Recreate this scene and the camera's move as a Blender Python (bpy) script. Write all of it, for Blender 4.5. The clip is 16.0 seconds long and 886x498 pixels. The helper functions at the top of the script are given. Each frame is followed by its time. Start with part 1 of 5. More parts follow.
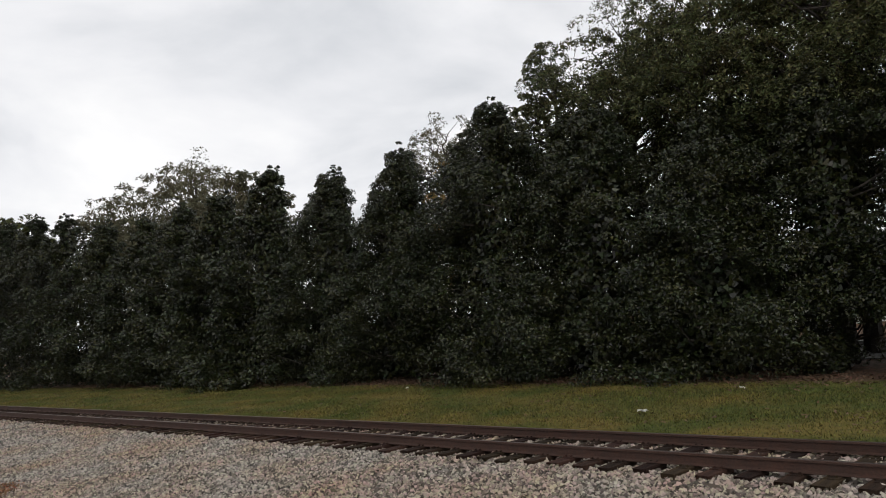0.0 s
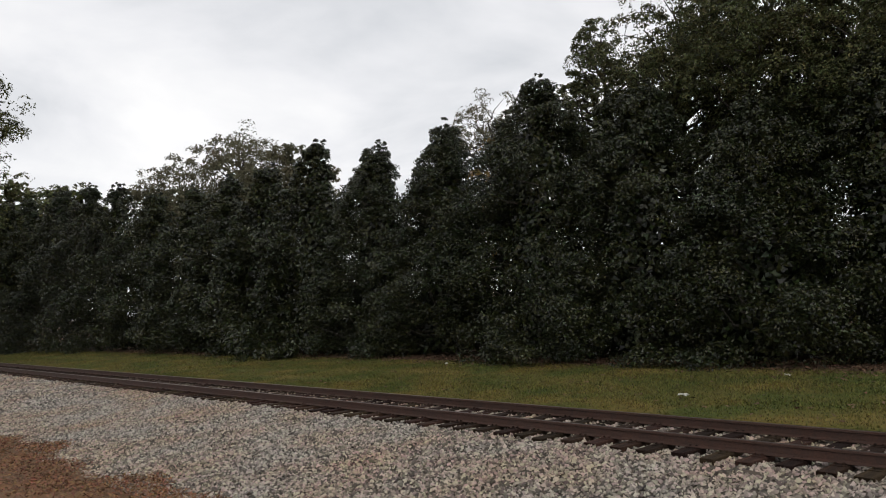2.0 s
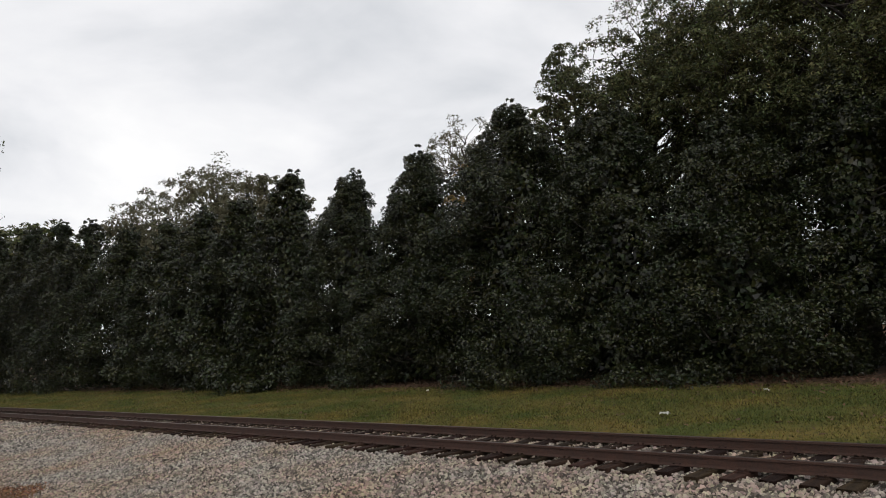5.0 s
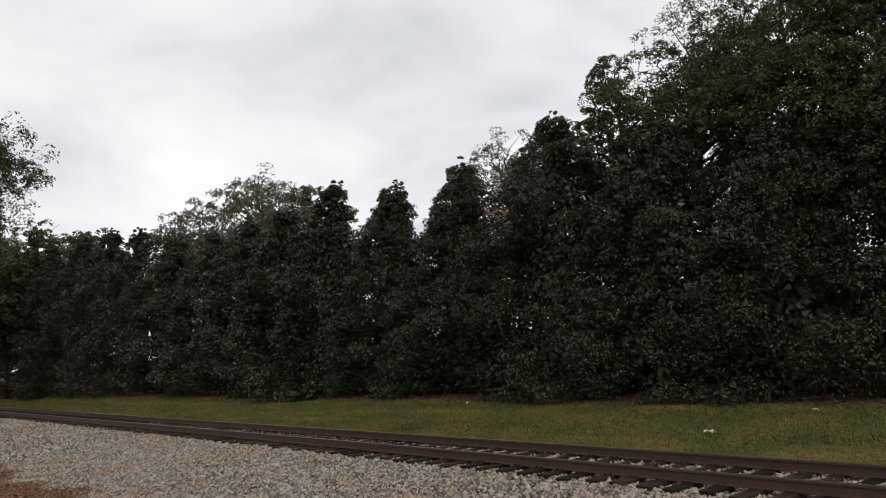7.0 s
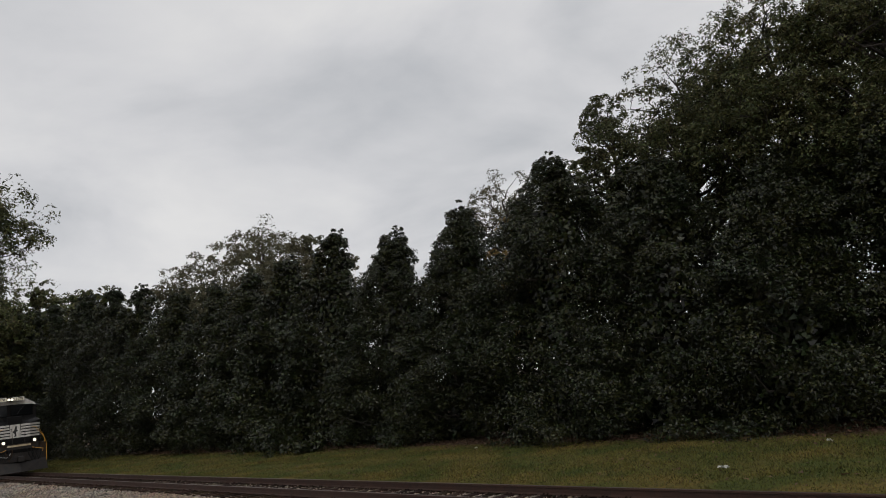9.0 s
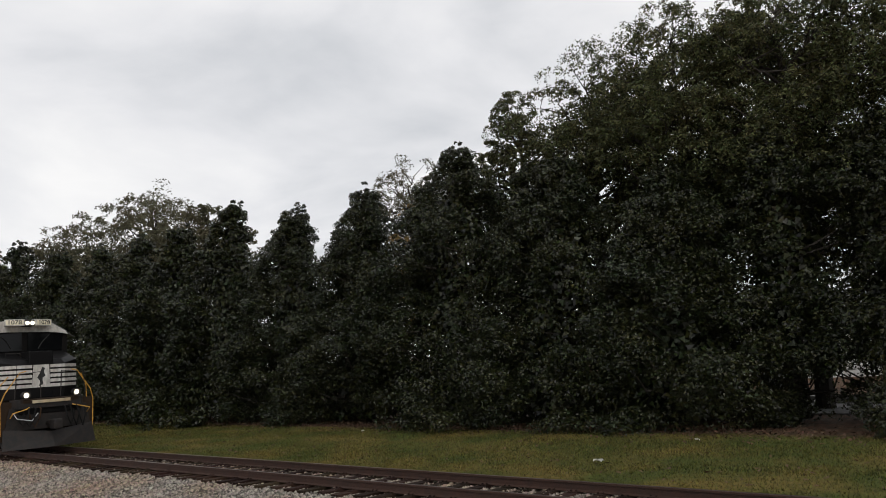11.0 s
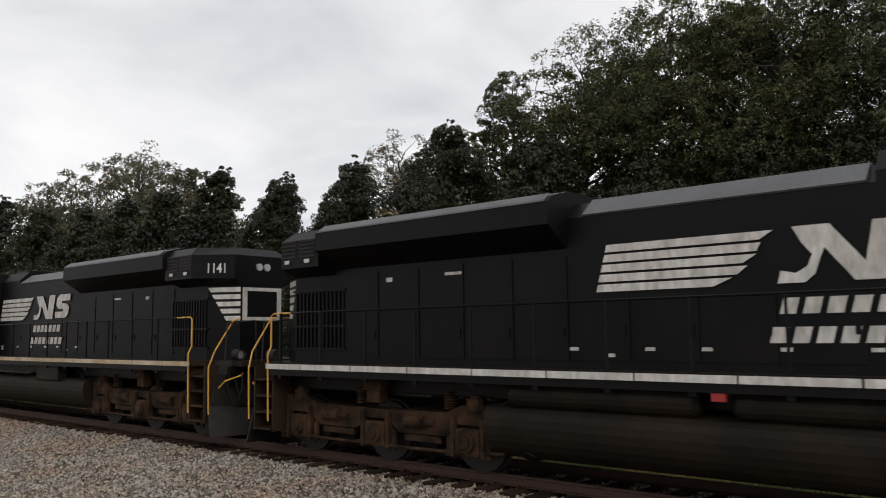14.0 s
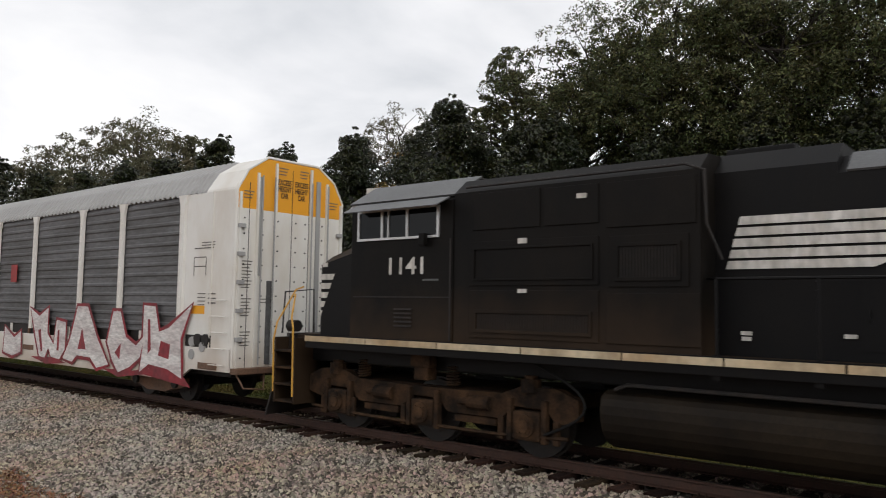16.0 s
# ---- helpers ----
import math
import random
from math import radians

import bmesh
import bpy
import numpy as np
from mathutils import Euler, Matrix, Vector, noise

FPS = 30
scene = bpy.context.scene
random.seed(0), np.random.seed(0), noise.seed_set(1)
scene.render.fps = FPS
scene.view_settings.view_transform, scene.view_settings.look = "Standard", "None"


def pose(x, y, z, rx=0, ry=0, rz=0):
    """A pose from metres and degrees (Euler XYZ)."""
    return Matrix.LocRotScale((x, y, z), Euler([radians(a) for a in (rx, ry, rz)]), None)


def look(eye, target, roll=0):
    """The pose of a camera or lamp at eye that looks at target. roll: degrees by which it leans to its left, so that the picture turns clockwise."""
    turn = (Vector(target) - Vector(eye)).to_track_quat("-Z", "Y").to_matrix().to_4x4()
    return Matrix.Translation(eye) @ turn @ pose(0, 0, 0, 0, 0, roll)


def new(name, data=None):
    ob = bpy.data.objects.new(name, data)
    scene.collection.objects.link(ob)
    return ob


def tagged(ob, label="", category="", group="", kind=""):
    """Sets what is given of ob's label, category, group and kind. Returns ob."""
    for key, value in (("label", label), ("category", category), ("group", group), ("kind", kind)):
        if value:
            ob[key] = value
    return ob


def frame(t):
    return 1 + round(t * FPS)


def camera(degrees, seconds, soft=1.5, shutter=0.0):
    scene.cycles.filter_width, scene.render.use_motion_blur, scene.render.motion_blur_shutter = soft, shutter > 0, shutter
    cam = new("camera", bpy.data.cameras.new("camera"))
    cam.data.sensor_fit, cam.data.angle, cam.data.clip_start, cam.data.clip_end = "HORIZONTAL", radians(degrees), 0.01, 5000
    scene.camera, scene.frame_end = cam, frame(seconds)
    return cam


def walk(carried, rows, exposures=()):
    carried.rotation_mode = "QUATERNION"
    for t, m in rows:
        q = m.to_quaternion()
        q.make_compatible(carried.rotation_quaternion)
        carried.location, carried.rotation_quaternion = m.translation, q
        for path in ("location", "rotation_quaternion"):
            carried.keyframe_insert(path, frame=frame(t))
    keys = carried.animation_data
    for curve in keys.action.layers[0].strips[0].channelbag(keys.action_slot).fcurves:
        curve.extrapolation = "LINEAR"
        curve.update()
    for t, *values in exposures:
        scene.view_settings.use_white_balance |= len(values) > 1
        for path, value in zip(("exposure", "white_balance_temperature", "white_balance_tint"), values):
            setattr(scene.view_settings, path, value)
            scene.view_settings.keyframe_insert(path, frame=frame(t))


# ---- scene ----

# x runs along the track (the train travels towards +x), y towards the trees, z = 0 at the top of the rails
cam = camera(60.0, 16.0, soft=1.0, shutter=0.08)
EYE = (0.0, -11.07, 2.32)
ROWS = [  # seconds, yaw, pitch, roll
    (0.0, 44.41, 4.95, 5.46), (0.5, 43.74, 4.82, 5.64), (1.0, 45.63, 5.06, 5.5), (1.5, 46.7, 4.3, 5.4),
    (2.0, 47.48, 3.46, 3.76), (2.5, 46.51, 3.66, 4.52), (3.0, 46.98, 4.05, 4.66), (3.5, 46.49, 4.44, 4.9),
    (4.0, 45.57, 4.42, 4.78), (4.2, 46.06, 4.72, 5.26), (6.3, 45.49, 5.79, 6.0), (6.5, 44.78, 4.87, 5.49),
    (7.0, 48.94, 6.43, 4.72), (7.5, 51.42, 11.21, 7.33), (8.0, 48.9, 10.5, 6.17), (8.2, 49.8, 9.76, 7.21),
    (10.3, 45.38, 9.3, 4.68), (10.5, 42.98, 8.15, 4.19), (11.0, 41.38, 7.88, 3.65), (11.5, 40.3, 7.75, 3.33),
    (12.0, 40.37, 8.45, 3.34), (12.5, 40.48, 8.84, 3.3), (13.0, 41.11, 8.69, 3.13), (13.5, 41.35, 7.49, 1.72),
    (14.0, 40.02, 6.15, 0.8), (14.5, 39.67, 5.62, 0.16), (15.0, 39.32, 5.34, -0.42), (15.5, 39.24, 4.96, -0.19),
    (16.0, 39.69, 4.29, -0.88)]
EXPOSURES = [(0.0, 0.0), (6.8, -0.02), (7.5, -0.2), (8.0, -0.46), (8.2, -0.48), (10.3, -0.42), (10.8, -0.12), (13.0, -0.16), (14.0, -0.06), (16.0, 0.06)]
walk(cam, [(t, pose(*EYE, 90 + pitch, roll, yaw)) for t, yaw, pitch, roll in ROWS], EXPOSURES)

# ---- sky and sun: an overcast day ----
world = bpy.data.worlds.new("overcast_sky")
scene.world = world
world.use_nodes = True
wn, wl = world.node_tree.nodes, world.node_tree.links
wn.clear()


sky = wn.new("ShaderNodeTexSky")
sky.sky_type = "NISHITA"
sky.sun_disc = False
sky.sun_elevation, sky.sun_rotation = radians(34), radians(116)
coord = wn.new("ShaderNodeTexCoord")
sep = wn.new("ShaderNodeSeparateXYZ")
wl.new(coord.outputs["Generated"], sep.inputs[0])
lift = wn.new("ShaderNodeMath"); lift.operation = "MAXIMUM"; lift.inputs[1].default_value = 0.0
wl.new(sep.outputs["Z"], lift.inputs[0])
add = wn.new("ShaderNodeMath"); add.operation = "ADD"; add.inputs[1].default_value = 0.22
wl.new(lift.outputs[0], add.inputs[0])
plane = wn.new("ShaderNodeVectorMath"); plane.operation = "DIVIDE"
spread = wn.new("ShaderNodeCombineXYZ")
for i in (0, 1, 2):
    wl.new(add.outputs[0], spread.inputs[i])
wl.new(coord.outputs["Generated"], plane.inputs[0])
wl.new(spread.outputs[0], plane.inputs[1])
clouds = wn.new("ShaderNodeTexNoise")
clouds.inputs["Scale"].default_value = 1.5
clouds.inputs["Detail"].default_value = 7.0
clouds.inputs["Roughness"].default_value = 0.5
clouds.inputs["Distortion"].default_value = 0.35
wl.new(plane.outputs[0], clouds.inputs["Vector"])
ramp = wn.new("ShaderNodeValToRGB")
ramp.color_ramp.elements[0].position, ramp.color_ramp.elements[0].color = 0.34, (0.66, 0.675, 0.705, 1)
ramp.color_ramp.elements[1].position, ramp.color_ramp.elements[1].color = 0.66, (1.0, 0.99, 0.985, 1)
mid = ramp.color_ramp.elements.new(0.5); mid.color = (0.85, 0.85, 0.87, 1)
wl.new(clouds.outputs["Fac"], ramp.inputs[0])
bg_sky = wn.new("ShaderNodeBackground"); bg_sky.inputs["Strength"].default_value = 0.08
bg_cloud = wn.new("ShaderNodeBackground"); bg_cloud.inputs["Strength"].default_value = 1.08
wl.new(sky.outputs[0], bg_sky.inputs["Color"])
wl.new(ramp.outputs[0], bg_cloud.inputs["Color"])
mixw = wn.new("ShaderNodeMixShader"); mixw.inputs[0].default_value = 0.94
wl.new(bg_sky.outputs[0], mixw.inputs[1]); wl.new(bg_cloud.outputs[0], mixw.inputs[2])
outw = wn.new("ShaderNodeOutputWorld")
wl.new(mixw.outputs[0], outw.inputs[0])

sun_data = bpy.data.lights.new("sun", "SUN")
sun_data.energy, sun_data.angle, sun_data.color = 0.8, radians(30), (1.0, 0.96, 0.9)
sun = new("sun", sun_data)
sun.matrix_world = look((60, -30, 45), (0, 0, 0))


# ---- materials ----
def material(name, base, rough=0.6, metal=0.0, second=None, scale=4.0, amount=0.6, bump=0.0, bump_scale=60.0,
             island=0.0, piece=0.0, emit=0.0, spec=0.5, fine=None, stretch=None, dust=None, through_light=0.0):
    """A Principled surface: base mixed with a second colour by large noise, fine grain, relief, and variation piece by piece."""
    m = bpy.data.materials.new(name)
    m.use_nodes = True
    n, l = m.node_tree.nodes, m.node_tree.links
    p = n["Principled BSDF"]
    p.inputs["Roughness"].default_value, p.inputs["Metallic"].default_value = rough, metal
    p.inputs["Specular IOR Level"].default_value = spec
    tc = n.new("ShaderNodeTexCoord")
    vec = tc.outputs["Object"]
    if stretch:
        mp = n.new("ShaderNodeMapping"); mp.inputs["Scale"].default_value = stretch
        l.new(vec, mp.inputs[0]); vec = mp.outputs[0]
    col = None
    if second:
        t = n.new("ShaderNodeTexNoise")
        t.inputs["Scale"].default_value, t.inputs["Detail"].default_value, t.inputs["Roughness"].default_value = scale, 6.0, 0.62
        l.new(vec, t.inputs["Vector"])
        r = n.new("ShaderNodeMapRange"); r.inputs[1].default_value, r.inputs[2].default_value = 0.38, 0.68
        r.inputs[4].default_value = amount
        l.new(t.outputs["Fac"], r.inputs[0])
        x = n.new("ShaderNodeMix"); x.data_type = "RGBA"
        x.inputs[6].default_value, x.inputs[7].default_value = (*base, 1), (*second, 1)
        l.new(r.outputs[0], x.inputs[0])
        col = x.outputs[2]
    if fine:
        t2 = n.new("ShaderNodeTexNoise"); t2.inputs["Scale"].default_value = fine; t2.inputs["Detail"].default_value = 3.0
        l.new(vec, t2.inputs["Vector"])
        r2 = n.new("ShaderNodeMapRange"); r2.inputs[1].default_value, r2.inputs[2].default_value = 0.3, 0.7
        r2.inputs[3].default_value, r2.inputs[4].default_value = 0.76, 1.22
        l.new(t2.outputs["Fac"], r2.inputs[0])
        h = n.new("ShaderNodeHueSaturation")
        if col: l.new(col, h.inputs["Color"])
        else: h.inputs["Color"].default_value = (*base, 1)
        l.new(r2.outputs[0], h.inputs["Value"])
        col = h.outputs[0]
    if island or piece:
        g = n.new("ShaderNodeNewGeometry") if island else n.new("ShaderNodeObjectInfo")
        out = g.outputs["Random Per Island"] if island else g.outputs["Random"]
        k = island or piece
        r3 = n.new("ShaderNodeMapRange"); r3.inputs[3].default_value, r3.inputs[4].default_value = 1 - k, 1 + k
        l.new(out, r3.inputs[0])
        h = n.new("ShaderNodeHueSaturation")
        if col: l.new(col, h.inputs["Color"])
        else: h.inputs["Color"].default_value = (*base, 1)
        l.new(r3.outputs[0], h.inputs["Value"])
        wv = n.new("ShaderNodeMath"); wv.operation = "MULTIPLY"; wv.inputs[1].default_value = 37.0
        fr = n.new("ShaderNodeMath"); fr.operation = "FRACT"
        l.new(out, wv.inputs[0]); l.new(wv.outputs[0], fr.inputs[0])
        r4 = n.new("ShaderNodeMapRange"); r4.inputs[3].default_value, r4.inputs[4].default_value = 0.5 - 0.06 * k, 0.5 + 0.05 * k
        l.new(fr.outputs[0], r4.inputs[0]); l.new(r4.outputs[0], h.inputs["Hue"])
        col = h.outputs[0]
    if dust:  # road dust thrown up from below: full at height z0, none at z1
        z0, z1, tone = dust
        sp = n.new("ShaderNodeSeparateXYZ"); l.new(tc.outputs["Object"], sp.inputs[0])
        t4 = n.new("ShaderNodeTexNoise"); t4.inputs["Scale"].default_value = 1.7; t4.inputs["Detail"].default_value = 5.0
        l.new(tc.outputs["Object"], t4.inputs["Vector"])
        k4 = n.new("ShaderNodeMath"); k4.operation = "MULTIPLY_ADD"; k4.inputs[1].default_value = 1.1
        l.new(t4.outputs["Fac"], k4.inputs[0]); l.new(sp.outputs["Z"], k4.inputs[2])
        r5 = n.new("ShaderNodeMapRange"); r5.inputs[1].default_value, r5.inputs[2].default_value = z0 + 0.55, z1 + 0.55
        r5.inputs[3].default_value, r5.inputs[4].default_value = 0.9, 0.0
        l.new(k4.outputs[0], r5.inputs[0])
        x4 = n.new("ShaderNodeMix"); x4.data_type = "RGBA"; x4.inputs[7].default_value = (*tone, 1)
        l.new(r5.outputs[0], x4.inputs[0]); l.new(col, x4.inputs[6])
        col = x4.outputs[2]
    if col: l.new(col, p.inputs["Base Color"])
    else: p.inputs["Base Color"].default_value = (*base, 1)
    if bump:
        t3 = n.new("ShaderNodeTexNoise"); t3.inputs["Scale"].default_value = bump_scale; t3.inputs["Detail"].default_value = 4.0
        l.new(tc.outputs["Object"], t3.inputs["Vector"])
        b = n.new("ShaderNodeBump"); b.inputs["Strength"].default_value = bump; b.inputs["Distance"].default_value = 0.02
        l.new(t3.outputs["Fac"], b.inputs["Height"]); l.new(b.outputs[0], p.inputs["Normal"])
    if through_light and col:  # thin leaves pass some of the light on
        tr = n.new("ShaderNodeBsdfTranslucent"); l.new(col, tr.inputs["Color"])
        mx = n.new("ShaderNodeMixShader"); mx.inputs[0].default_value = through_light
        l.new(p.outputs[0], mx.inputs[1]); l.new(tr.outputs[0], mx.inputs[2]); l.new(mx.outputs[0], n["Material Output"].inputs[0])
    if emit:
        p.inputs["Emission Color"].default_value, p.inputs["Emission Strength"].default_value = (*base, 1), emit
    return m


M_BLADE = material("grass_blades", (0.064, 0.078, 0.014), 0.7, second=(0.14, 0.105, 0.024), scale=0.5, amount=0.85, island=0.6, spec=0.3)
M_LITTER = material("leaf_litter", (0.11, 0.06, 0.035), 0.9, second=(0.06, 0.045, 0.025), scale=2.0, island=0.5)
# bed colour kept dark to paint the shade in gaps between loose stones
M_SHADED_GRAVEL = material("gravel_bed", (0.055, 0.047, 0.037), 0.9, second=(0.085, 0.056, 0.034), scale=0.5, amount=0.75, bump=1.0, bump_scale=22, fine=24)
M_STRAW = material("brown_straw", (0.19, 0.092, 0.042), 0.9, second=(0.10, 0.06, 0.032), scale=1.5, island=0.6)
M_STONE = material("ballast_stone", (0.25, 0.225, 0.19), 0.85, second=(0.255, 0.17, 0.102), scale=0.45, amount=0.75, island=0.85)
M_RAIL = material("rusty_rail", (0.055, 0.024, 0.015), 0.75, 0.1, second=(0.028, 0.017, 0.013), scale=6, fine=40, bump=0.2)
M_RAILTOP = material("worn_railhead", (0.16, 0.13, 0.12), 0.4, 0.9, second=(0.09, 0.06, 0.05), scale=3, stretch=(0.4, 4, 1))
M_TIE = material("creosote_timber", (0.020, 0.0125, 0.009), 0.9, second=(0.062, 0.036, 0.021), spec=0.12, scale=2.5, fine=30, piece=0.5, bump=0.5, stretch=(6, 1, 1))
M_LEAF = material("glossy_evergreen_leaf", (0.013, 0.020, 0.0052), 0.42, second=(0.041, 0.040, 0.0098), scale=0.55, island=0.97, spec=0.4, through_light=0.03)
M_OAK = material("oak_leaf", (0.066, 0.082, 0.030), 0.6, second=(0.115, 0.098, 0.036), scale=0.5, island=0.85, spec=0.35, through_light=0.28)
# leaf colour lightened to put distance haze on the far trees
M_FAR = material("hazed_grey_green_leaf", (0.105, 0.11, 0.065), 0.7, second=(0.14, 0.10, 0.06), scale=0.4, island=0.4, spec=0.25, through_light=0.3)
M_YELLOW = material("turning_leaf", (0.26, 0.17, 0.05), 0.7, second=(0.11, 0.09, 0.04), scale=0.5, island=0.4, spec=0.25, through_light=0.3)
M_BARK = material("bark", (0.045, 0.037, 0.03), 0.9, second=(0.022, 0.019, 0.016), scale=3, fine=14, bump=0.8, bump_scale=25, stretch=(3, 3, 0.5))
M_CONC = material("weathered_concrete", (0.32, 0.31, 0.30), 0.85, second=(0.2, 0.19, 0.18), scale=1.5, fine=30)
M_ASPHALT = material("worn_asphalt", (0.10, 0.098, 0.095), 0.9, second=(0.07, 0.066, 0.062), scale=1.2, fine=40)
M_SIDING = material("white_siding", (0.78, 0.78, 0.77), 0.6, second=(0.7, 0.69, 0.66), scale=1.5)
M_PAPER = material("white_litter", (0.75, 0.74, 0.7), 0.8)
M_BLACK = material("black_paint", (0.0034, 0.0033, 0.0038), 0.46, second=(0.007, 0.006, 0.0052), scale=1.3, amount=0.7, spec=0.155, fine=50, stretch=(1, 1, 0.45))
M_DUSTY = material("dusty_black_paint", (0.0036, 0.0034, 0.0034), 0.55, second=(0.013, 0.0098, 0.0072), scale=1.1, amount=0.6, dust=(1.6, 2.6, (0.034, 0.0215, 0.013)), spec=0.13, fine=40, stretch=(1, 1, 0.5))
# on the locomotives' sloping roof panels this grey is the sky's reflection, put into colour
M_ROOF = material("grey_roof_and_sky_sheen", (0.085, 0.088, 0.09), 0.5, second=(0.05, 0.05, 0.05), scale=1.5, fine=30)
M_TRUCK = material("brake_dust_steel", (0.010, 0.0065, 0.0045), 0.88, second=(0.085, 0.045, 0.022), spec=0.18, scale=2.5, amount=0.8, fine=25, bump=0.3, bump_scale=30)
M_TANK = material("dusty_fuel_tank", (0.0085, 0.006, 0.004), 0.65, second=(0.027, 0.0185, 0.0105), spec=0.18, scale=1.2, amount=0.7, fine=30)
M_WHITE = material("white_paint", (0.56, 0.545, 0.515), 0.5, second=(0.36, 0.32, 0.27), scale=2.5, amount=0.6, fine=7, stretch=(1.5, 1.5, 0.6))
M_SILL = material("grimy_white_stripe", (0.50, 0.42, 0.29), 0.6, second=(0.33, 0.21, 0.10), scale=0.7, amount=0.9, fine=6)
M_YEL = material("safety_yellow", (0.62, 0.33, 0.045), 0.5, second=(0.38, 0.2, 0.05), scale=6, amount=0.6)
M_SILVER = material("bare_aluminium", (0.55, 0.55, 0.55), 0.4, 0.6)
M_GLASS = material("dark_cab_glass", (0.004, 0.0045, 0.005), 0.06, spec=0.22)
M_LAMP = material("lit_headlight", (1.0, 0.90, 0.70), 0.3, emit=1.8)
M_BOARD = material("lit_number_board", (0.72, 0.66, 0.5), 0.5, emit=0.08)
M_INK = material("black_lettering", (0.015, 0.015, 0.015), 0.6)
M_RED = material("red_paint", (0.32, 0.02, 0.02), 0.55, second=(0.18, 0.02, 0.02), scale=5)
M_STEEL = material("dark_steel", (0.008, 0.0072, 0.0072), 0.68, 0.1, second=(0.03, 0.019, 0.013), scale=5, fine=30)
M_RUBBER = material("rubber_hose", (0.009, 0.009, 0.009), 0.7, spec=0.15)
M_GALV = material("weathered_galvanised_panel", (0.115, 0.115, 0.12), 0.6, 0.0, second=(0.055, 0.053, 0.052), scale=0.9, amount=0.95, fine=9, stretch=(0.5, 1, 2.2))
M_CARWHITE = material("aged_white_car_paint", (0.74, 0.73, 0.70), 0.55, second=(0.56, 0.50, 0.42), scale=0.9, amount=0.55, stretch=(1.3, 1.3, 0.6), dust=(-0.1, 1.6, (0.34, 0.22, 0.13)))
M_CARROOF = material("zinc_roof_sheet", (0.34, 0.34, 0.335), 0.6, 0.0, second=(0.26, 0.255, 0.25), scale=0.7)
M_CARYEL = material("yellow_car_paint", (0.78, 0.35, 0.012), 0.5, second=(0.62, 0.27, 0.02), scale=1.2, amount=0.5)
M_RUSTY = material("rusted_steel", (0.16, 0.085, 0.05), 0.85, second=(0.07, 0.05, 0.04), scale=3, fine=24)
M_GRAF = material("spray_white", (0.66, 0.64, 0.62), 0.6, second=(0.38, 0.30, 0.30), scale=1.6, amount=0.75, fine=9, stretch=(0.7, 1, 2.5))
M_GRAFRED = material("spray_red", (0.25, 0.014, 0.024), 0.6, second=(0.12, 0.02, 0.025), scale=2.2, amount=0.9, fine=8)
M_NOTE = material("faded_black_print", (0.11, 0.10, 0.09), 0.7, second=(0.2, 0.18, 0.16), scale=9)


# ---- building helpers ----
def finish(name, bm, mat, parent=None, smooth=False):
    me = bpy.data.meshes.new(name)
    bmesh.ops.recalc_face_normals(bm, faces=bm.faces)
    bm.to_mesh(me); bm.free()
    me.materials.append(mat)
    if smooth:
        me.polygons.foreach_set("use_smooth", [True] * len(me.polygons))
    ob = new(name, me)
    ob.parent = parent
    return ob


def part(name, bm, mat, parent, label="", smooth=False):
    return tagged(finish(name, bm, mat, parent, smooth), label)


def thing(name, label, category, group="", m=None):
    ob = tagged(new(name), label, category, group)
    ob.empty_display_size = 0.2
    if m: ob.matrix_world = m
    return ob


def box(bm, x0, x1, y0, y1, z0, z1, bevel=0.0):
    vs = [bm.verts.new((x, y, z)) for x in (x0, x1) for y in (y0, y1) for z in (z0, z1)]
    fs = [bm.faces.new([vs[i] for i in q]) for q in ((0, 1, 3, 2), (4, 6, 7, 5), (0, 4, 5, 1), (2, 3, 7, 6), (0, 2, 6, 4), (1, 5, 7, 3))]
    if bevel:
        es = list({e for f in fs for e in f.edges})
        bmesh.ops.bevel(bm, geom=es, offset=bevel, segments=2, affect="EDGES", profile=0.6)
    return vs


def prism(bm, pts, vec):
    """A closed solid: the polygon pts (3D) swept along vec."""
    v = Vector(vec)
    a = [bm.verts.new(p) for p in pts]
    b = [bm.verts.new(Vector(p) + v) for p in pts]
    bm.faces.new(a); bm.faces.new(b[::-1])
    for i in range(len(pts)):
        j = (i + 1) % len(pts)
        bm.faces.new((a[j], a[i], b[i], b[j]))


def loft(bm, rings, cap=True):
    rows = [[bm.verts.new(p) for p in r] for r in rings]
    n = len(rows[0])
    for r, s in zip(rows, rows[1:]):
        for i in range(n):
            bm.faces.new((r[i], r[(i + 1) % n], s[(i + 1) % n], s[i]))
    if cap:
        bm.faces.new(rows[0][::-1]); bm.faces.new(rows[-1])


def tube(bm, path, radius, sides=6, radii=None):
    path = [Vector(p) for p in path]
    rings = []
    for i, p in enumerate(path):
        d = (path[min(i + 1, len(path) - 1)] - path[max(i - 1, 0)]).normalized()
        u = d.orthogonal().normalized() if i == 0 else (u - d * u.dot(d)).normalized()
        w = d.cross(u)
        r = radii[i] if radii else radius
        rings.append([p + (u * math.cos(a) + w * math.sin(a)) * r for a in (2 * math.pi * k / sides for k in range(sides))])
    loft(bm, rings)


def disc(bm, c, axis, radius, depth, sides=20):
    a = Vector(axis).normalized()
    tube(bm, [Vector(c) - a * depth / 2, Vector(c) + a * depth / 2], radius, sides)


